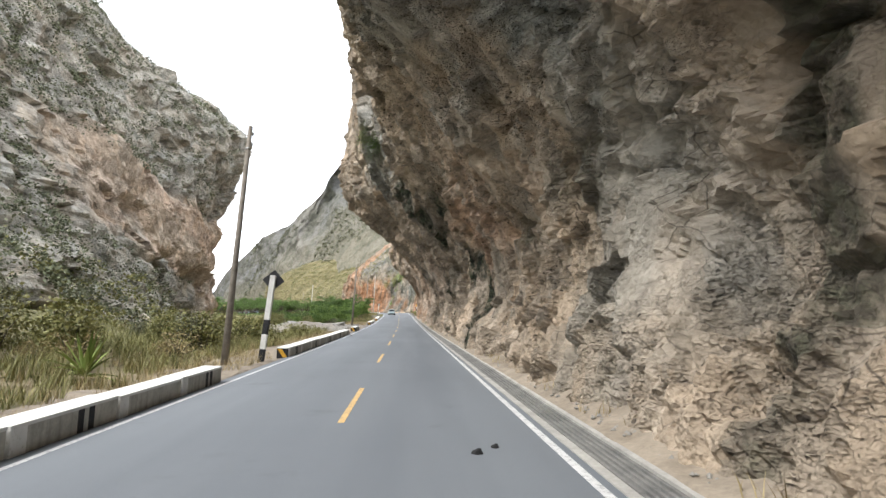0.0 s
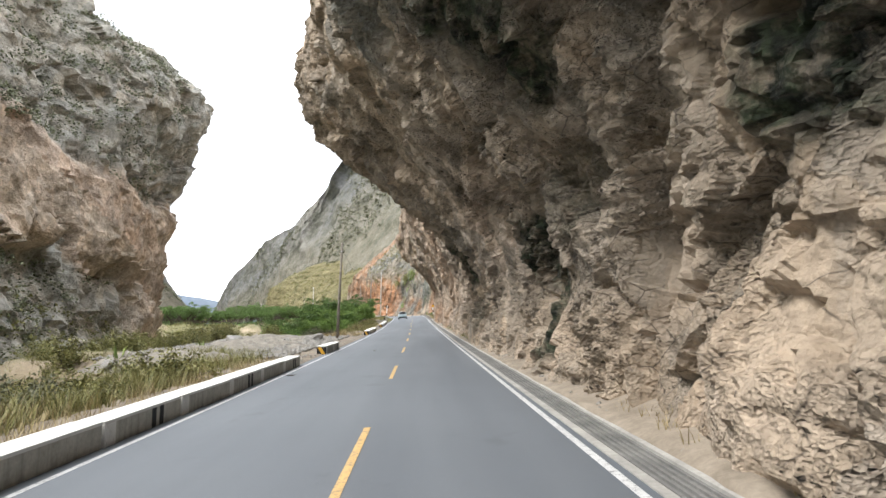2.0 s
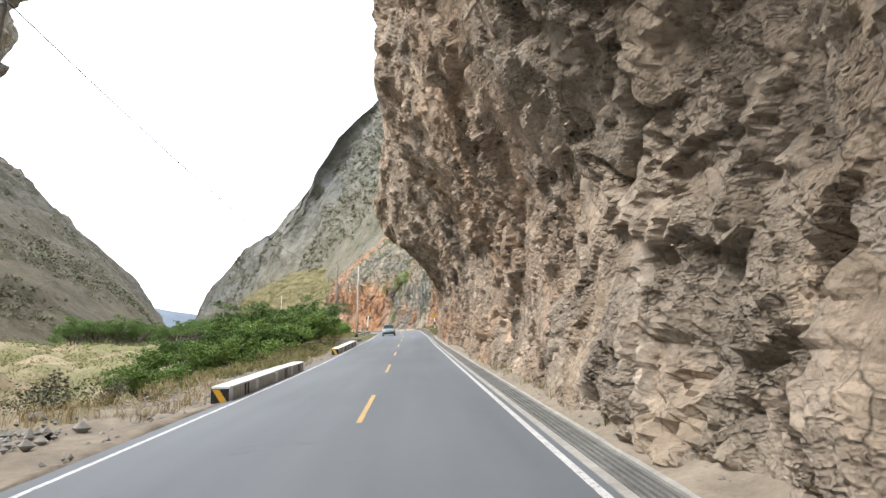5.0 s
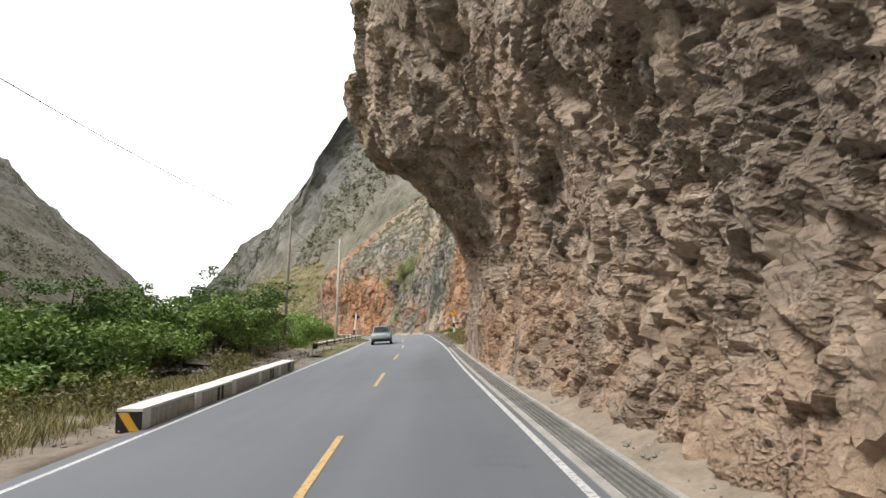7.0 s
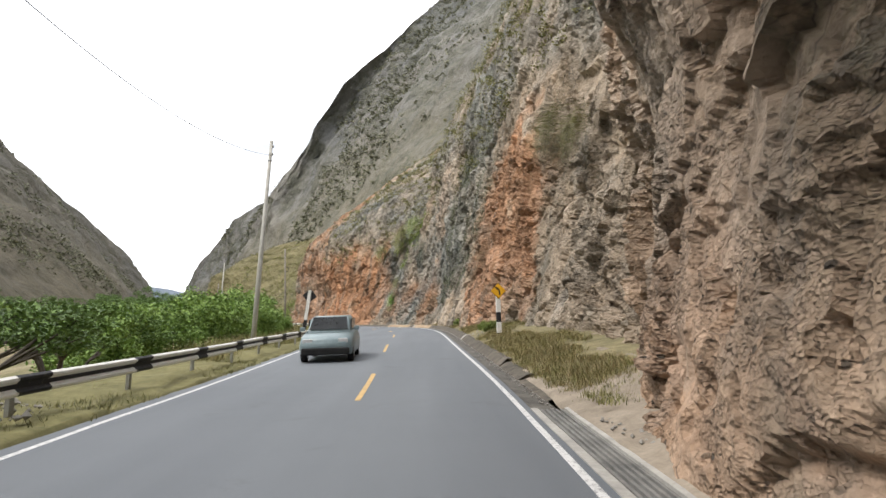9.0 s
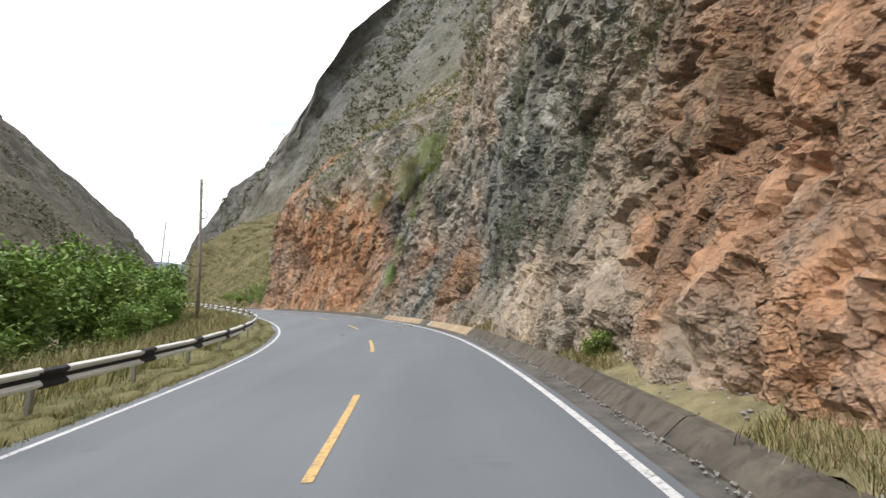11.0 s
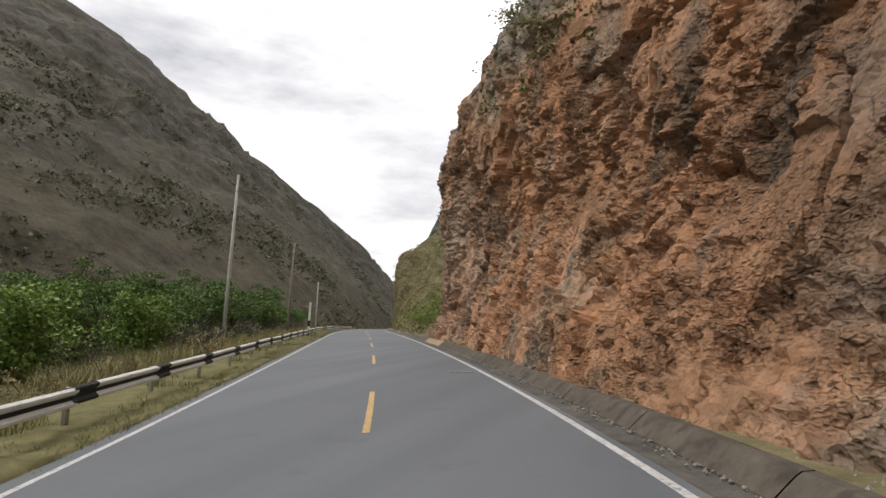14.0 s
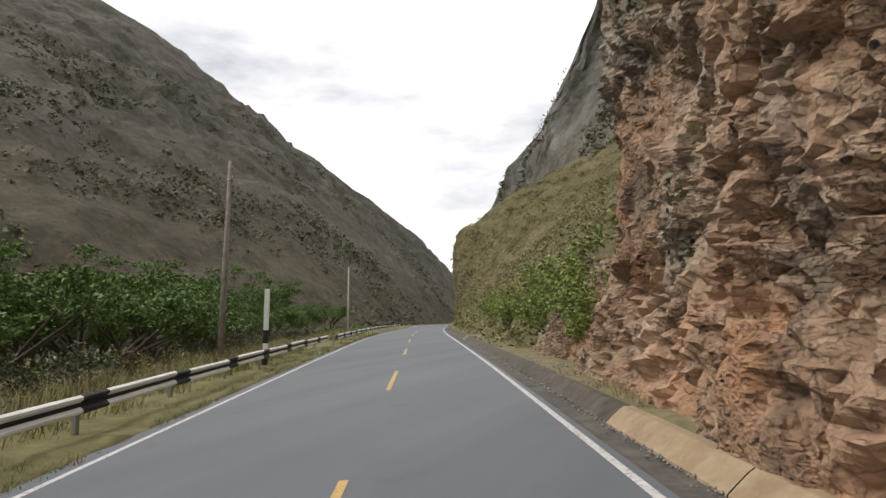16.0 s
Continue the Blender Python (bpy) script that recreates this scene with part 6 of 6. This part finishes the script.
slope_scrub("cliff_top_scrub", spots, rng.uniform(0.25, 0.75, len(spots)), 44, 0.15, LEAF_OLIVE, "olive scrub on ledges at the top of the cliff")
y0, y1, z0 = float(at(170.5, 5.5)[1]), float(at(184.5, 5.8)[1]), float(at(178, 5)[2])
spots = on_mesh("cliff_curve", 5200, 33, -0.3, lambda c: (c[:, 1] > y0) & (c[:, 1] < y1) & (c[:, 2] > z0 + 2.5) & (c[:, 2] < z0 + 15), patch=1.6, stray=0.03)
slope_scrub("cliff_moss", spots, rng.uniform(0.06, 0.17, len(spots)), 22, 0.045, LEAF_SCRUB, "grey-green moss and small weeds clinging to the rock")
y2, y3 = float(at(199, 6)[1]), float(at(206.5, 6)[1])
spots = on_mesh("cliff_curve", 300, 34, -0.1, lambda c: (c[:, 1] > y2) & (c[:, 1] < y3) & (c[:, 2] > z0 + 8) & (c[:, 2] < z0 + 15), patch=2.5, stray=0.1)
slope_scrub("cliff_top_scrub", spots, rng.uniform(0.2, 0.5, len(spots)), 60, 0.09, LEAF_LIME, "yellow-green grass and weeds on the upper rock face")
spots = on_mesh("cliff_end", 120, 25, 0.45)
slope_scrub("cliff_top_scrub", spots, rng.uniform(0.2, 0.5, len(spots)), 40, 0.12, LEAF_GREY, "thin scrub along the top of the cliff")
spots = on_mesh("mountain_right", 5200, 26, 0.0, lambda c: c[:, 1] < 480, patch=30.0)
slope_scrub("mountain_scrub", spots, rng.uniform(0.8, 2.4, len(spots)), 14, 0.9, LEAF_GREY, "scrub dotted over the mountainside")
spots = on_mesh("mountain_left", 4200, 27, 0.0, lambda c: (c[:, 1] < 620) & (c[:, 2] < 150), patch=40.0)
slope_scrub("mountain_scrub", spots, rng.uniform(0.9, 2.8, len(spots)), 14, 1.0, LEAF_GREY, "dark scrub over the far mountainside")
spots = on_mesh("ground", 1500, 30, 0.2, lambda c: (c[:, 0] < -47) & (c[:, 0] > -100) & (c[:, 1] > 130) & (c[:, 1] < 225) | (c[:, 0] < -16) & (c[:, 0] > -100) & (c[:, 1] > 205) & (c[:, 1] < 225), 12.5)
slope_scrub("valley_bushes", spots, rng.uniform(0.7, 1.8, len(spots)), 34, 0.30, LEAF_OLIVE, "pale olive bushes over the valley floor")
spots = on_mesh("ground", 4600, 28, 0.2, lambda c: (c[:, 0] < -16) & (c[:, 0] > -100) & (c[:, 1] > 215) & (c[:, 1] < 420), 12.5)
slope_scrub("valley_bushes", spots, rng.uniform(0.8, 2.2, len(spots)), 34, 0.32, LEAF_ACACIA, "dark green bushes over the valley floor")


# ---- loose rock, litter and dead branches
def stone_bm(size, seed):
    r = random.Random(seed)
    bm = bmesh.new()
    bmesh.ops.create_icosphere(bm, subdivisions=2, radius=size)
    sx, sy, sz = r.uniform(0.8, 1.4), r.uniform(0.7, 1.2), r.uniform(0.5, 0.9)
    for v in bm.verts:
        n = noise.noise(v.co / size * 1.1 + Vector((seed, 0, 0)))
        v.co *= 1 + 0.38 * n
        v.co = Vector((v.co.x * sx, v.co.y * sy, v.co.z * sz))
    return bm


stones = []
for k in range(5):
    ob = thing("boulder", "angular pale boulder lying on the gravel", "boulder", "loose boulders")
    part("stone", stone_bm(1.0, k), STONE, ob)
    stones.append(ob)
used = set()


def put_stone(k, s, d, h, size):
    p = at(s, d, h)
    m = pose(*[float(v) for v in p], rng.random() * 40, rng.random() * 40, rng.random() * 360)
    ob = stones[k] if k not in used else copy_thing(stones[k], m)
    used.add(k)
    ob.matrix_world = m @ Matrix.Diagonal((size, size, size, 1))


for n in range(70):
    s, d = rng.uniform(55, 86), -rng.uniform(6, 14)
    put_stone(n % 5, s, d, -0.02, float(rng.choice([0.12, 0.18, 0.25, 0.4])))
for n in range(46):
    put_stone(n % 5, rng.uniform(125, 140.5), -rng.uniform(5.2, 10.5), 0.12, float(rng.choice([0.05, 0.08, 0.12, 0.2])))
put_stone(0, 75.5, -6.9, 0.1, 0.55)
put_stone(1, 76.3, -7.6, 0.1, 0.45)
put_stone(3, 73.0, -12.0, 0.1, 0.8)
for n in range(60):
    s = rng.uniform(-2, 140)
    put_stone(n % 5, s, rng.uniform(3.95, 4.6), 0.06, float(rng.choice([0.05, 0.07, 0.1, 0.16])))

gv = []
for n in range(2600):
    gv.append((rng.uniform(124, 141), -rng.uniform(4.4, 11), 0.18, 0.015 + 0.09 * rng.random() ** 3))
for n in range(5200):
    s, d, k = rng.uniform(-4, 140), rng.uniform(3.75, 4.9), rng.uniform(0.012, 0.05)
    gv.append((s, d, 0.05 + (d - 3.75) * 0.12, k))
for n in range(5200):
    s, d, k = rng.uniform(50, 140), -rng.uniform(4.2, 15 if n % 2 else 7), rng.uniform(0.015, 0.07)
    gv.append((s, d, 0.0 if d > -8 else float(foot_h(np.array(d), np.array(s))), k))
for n in range(4200):
    gv.append((rng.uniform(57, 83), -rng.uniform(5.2, 14), 0.12, 0.03 + 0.16 * rng.random() ** 3))
for n in range(3000):
    gv.append((rng.uniform(141, 300), 3.40 - abs(rng.normal(0, 0.07)), -0.02, rng.uniform(0.008, 0.03)))
for n in range(3500):
    s, d = rng.uniform(141, 256), rng.uniform(3.8, 5.2)
    gv.append((s, d, float(bank_h(d, s)), rng.uniform(0.01, 0.045)))
gv = np.array(gv)
pos = at(gv[:, 0], gv[:, 1], gv[:, 2])
octa = np.array([(1, 0, 0), (0, 1, 0), (-1, 0, 0), (0, -1, 0), (0, 0, 0.8), (0, 0, -0.8)], float)
jit = 1 + 0.5 * (rng.random((len(gv), 6, 3)) - 0.5)
v = pos[:, None] + octa[None] * jit * gv[:, 3][:, None, None]
f = np.array([(0, 1, 4), (1, 2, 4), (2, 3, 4), (3, 0, 4), (1, 0, 5), (2, 1, 5), (3, 2, 5), (0, 3, 5)])
f = (np.arange(len(gv))[:, None, None] * 6 + f[None]).reshape(-1, 3)
tagged(new("gravel", mesh_of("gravel", v.reshape(-1, 3), f, [STONE], False)), "pale gravel and chips fallen from the cliff", "gravel", kind="stuff")

mound = strip("rubble_mound", np.arange(126.5, 141, 0.3), [(-5.0, 0.0), (-6.0, 0.06), (-7.5, 0.25), (-9.0, 0.35), (-10.5, 0.05), (-12, -1.0), (-13, -2.6)], DIRT, 0.22, True)
tagged(mound, "low heap of tan earth and rubble beside the road", "mound", kind="structure")


def branch(s, d, length, turn, label, material=DEAD_WOOD, twigs=4):
    ob = thing("fallen_branch", label, "branch", "debris on the road")
    r = random.Random(int(s * 10))
    bm = bmesh.new()
    pts = [Vector((x, 0.05 * math.sin(3 * x + s), 0.02)) for x in np.linspace(-length / 2, length / 2, 6)]
    for a, b in zip(pts, pts[1:]):
        limb_bm(bm, a, b, 0.016, 0.013, 5)
    for k in range(twigs):
        a = pts[r.randrange(1, 5)]
        limb_bm(bm, a, a + Vector((r.uniform(-0.3, 0.3), r.uniform(-0.3, 0.3), r.uniform(0.0, 0.05))), 0.008, 0.003, 4)
    part("wood", bm, material, ob)
    ob.matrix_world = stand(s, d, 0.02, turn)


branch(190.3, 2.1, 0.9, 10, "pale split stick lying on the asphalt", twigs=6)
branch(190.0, 2.45, 0.8, 40, "pale split stick lying on the asphalt", twigs=6)
branch(189.6, 1.95, 0.5, -20, "short pale stick on the asphalt", twigs=2)
branch(195.6, 2.2, 0.75, 5, "grey stick lying on the asphalt", twigs=1)
branch(196.6, 1.3, 0.3, 60, "short pale stick on the asphalt", twigs=1)
branch(221.4, 2.35, 0.9, 20, "pale bent stick on the asphalt", twigs=2)
branch(14.5, 4.3, 1.3, 70, "dead branch under the cliff", twigs=8)
branch(15.4, 4.5, 1.0, 110, "dead branch under the cliff", twigs=8)
branch(29.5, 4.4, 1.2, 80, "dead branch under the cliff", twigs=7)
branch(48.5, -3.3, 0.5, 80, "dark twig beside the kerb", BARK, 3)
for s, d, k in ((7.6, 1.85, 0.07), (7.9, 2.1, 0.05), (186.5, -0.9, 0.09), (187.5, 1.6, 0.06), (193, 0.2, 0.05), (194.5, 2.6, 0.06), (60.6, -1.5, 0.05)):
    ob = thing("road_debris", "small stone lying on the asphalt", "stone", "debris on the road")
    part("stone", stone_bm(k, int(s)), STONE if s > 20 else RUBBER, ob)
    ob.matrix_world = stand(s, d, 0.02)
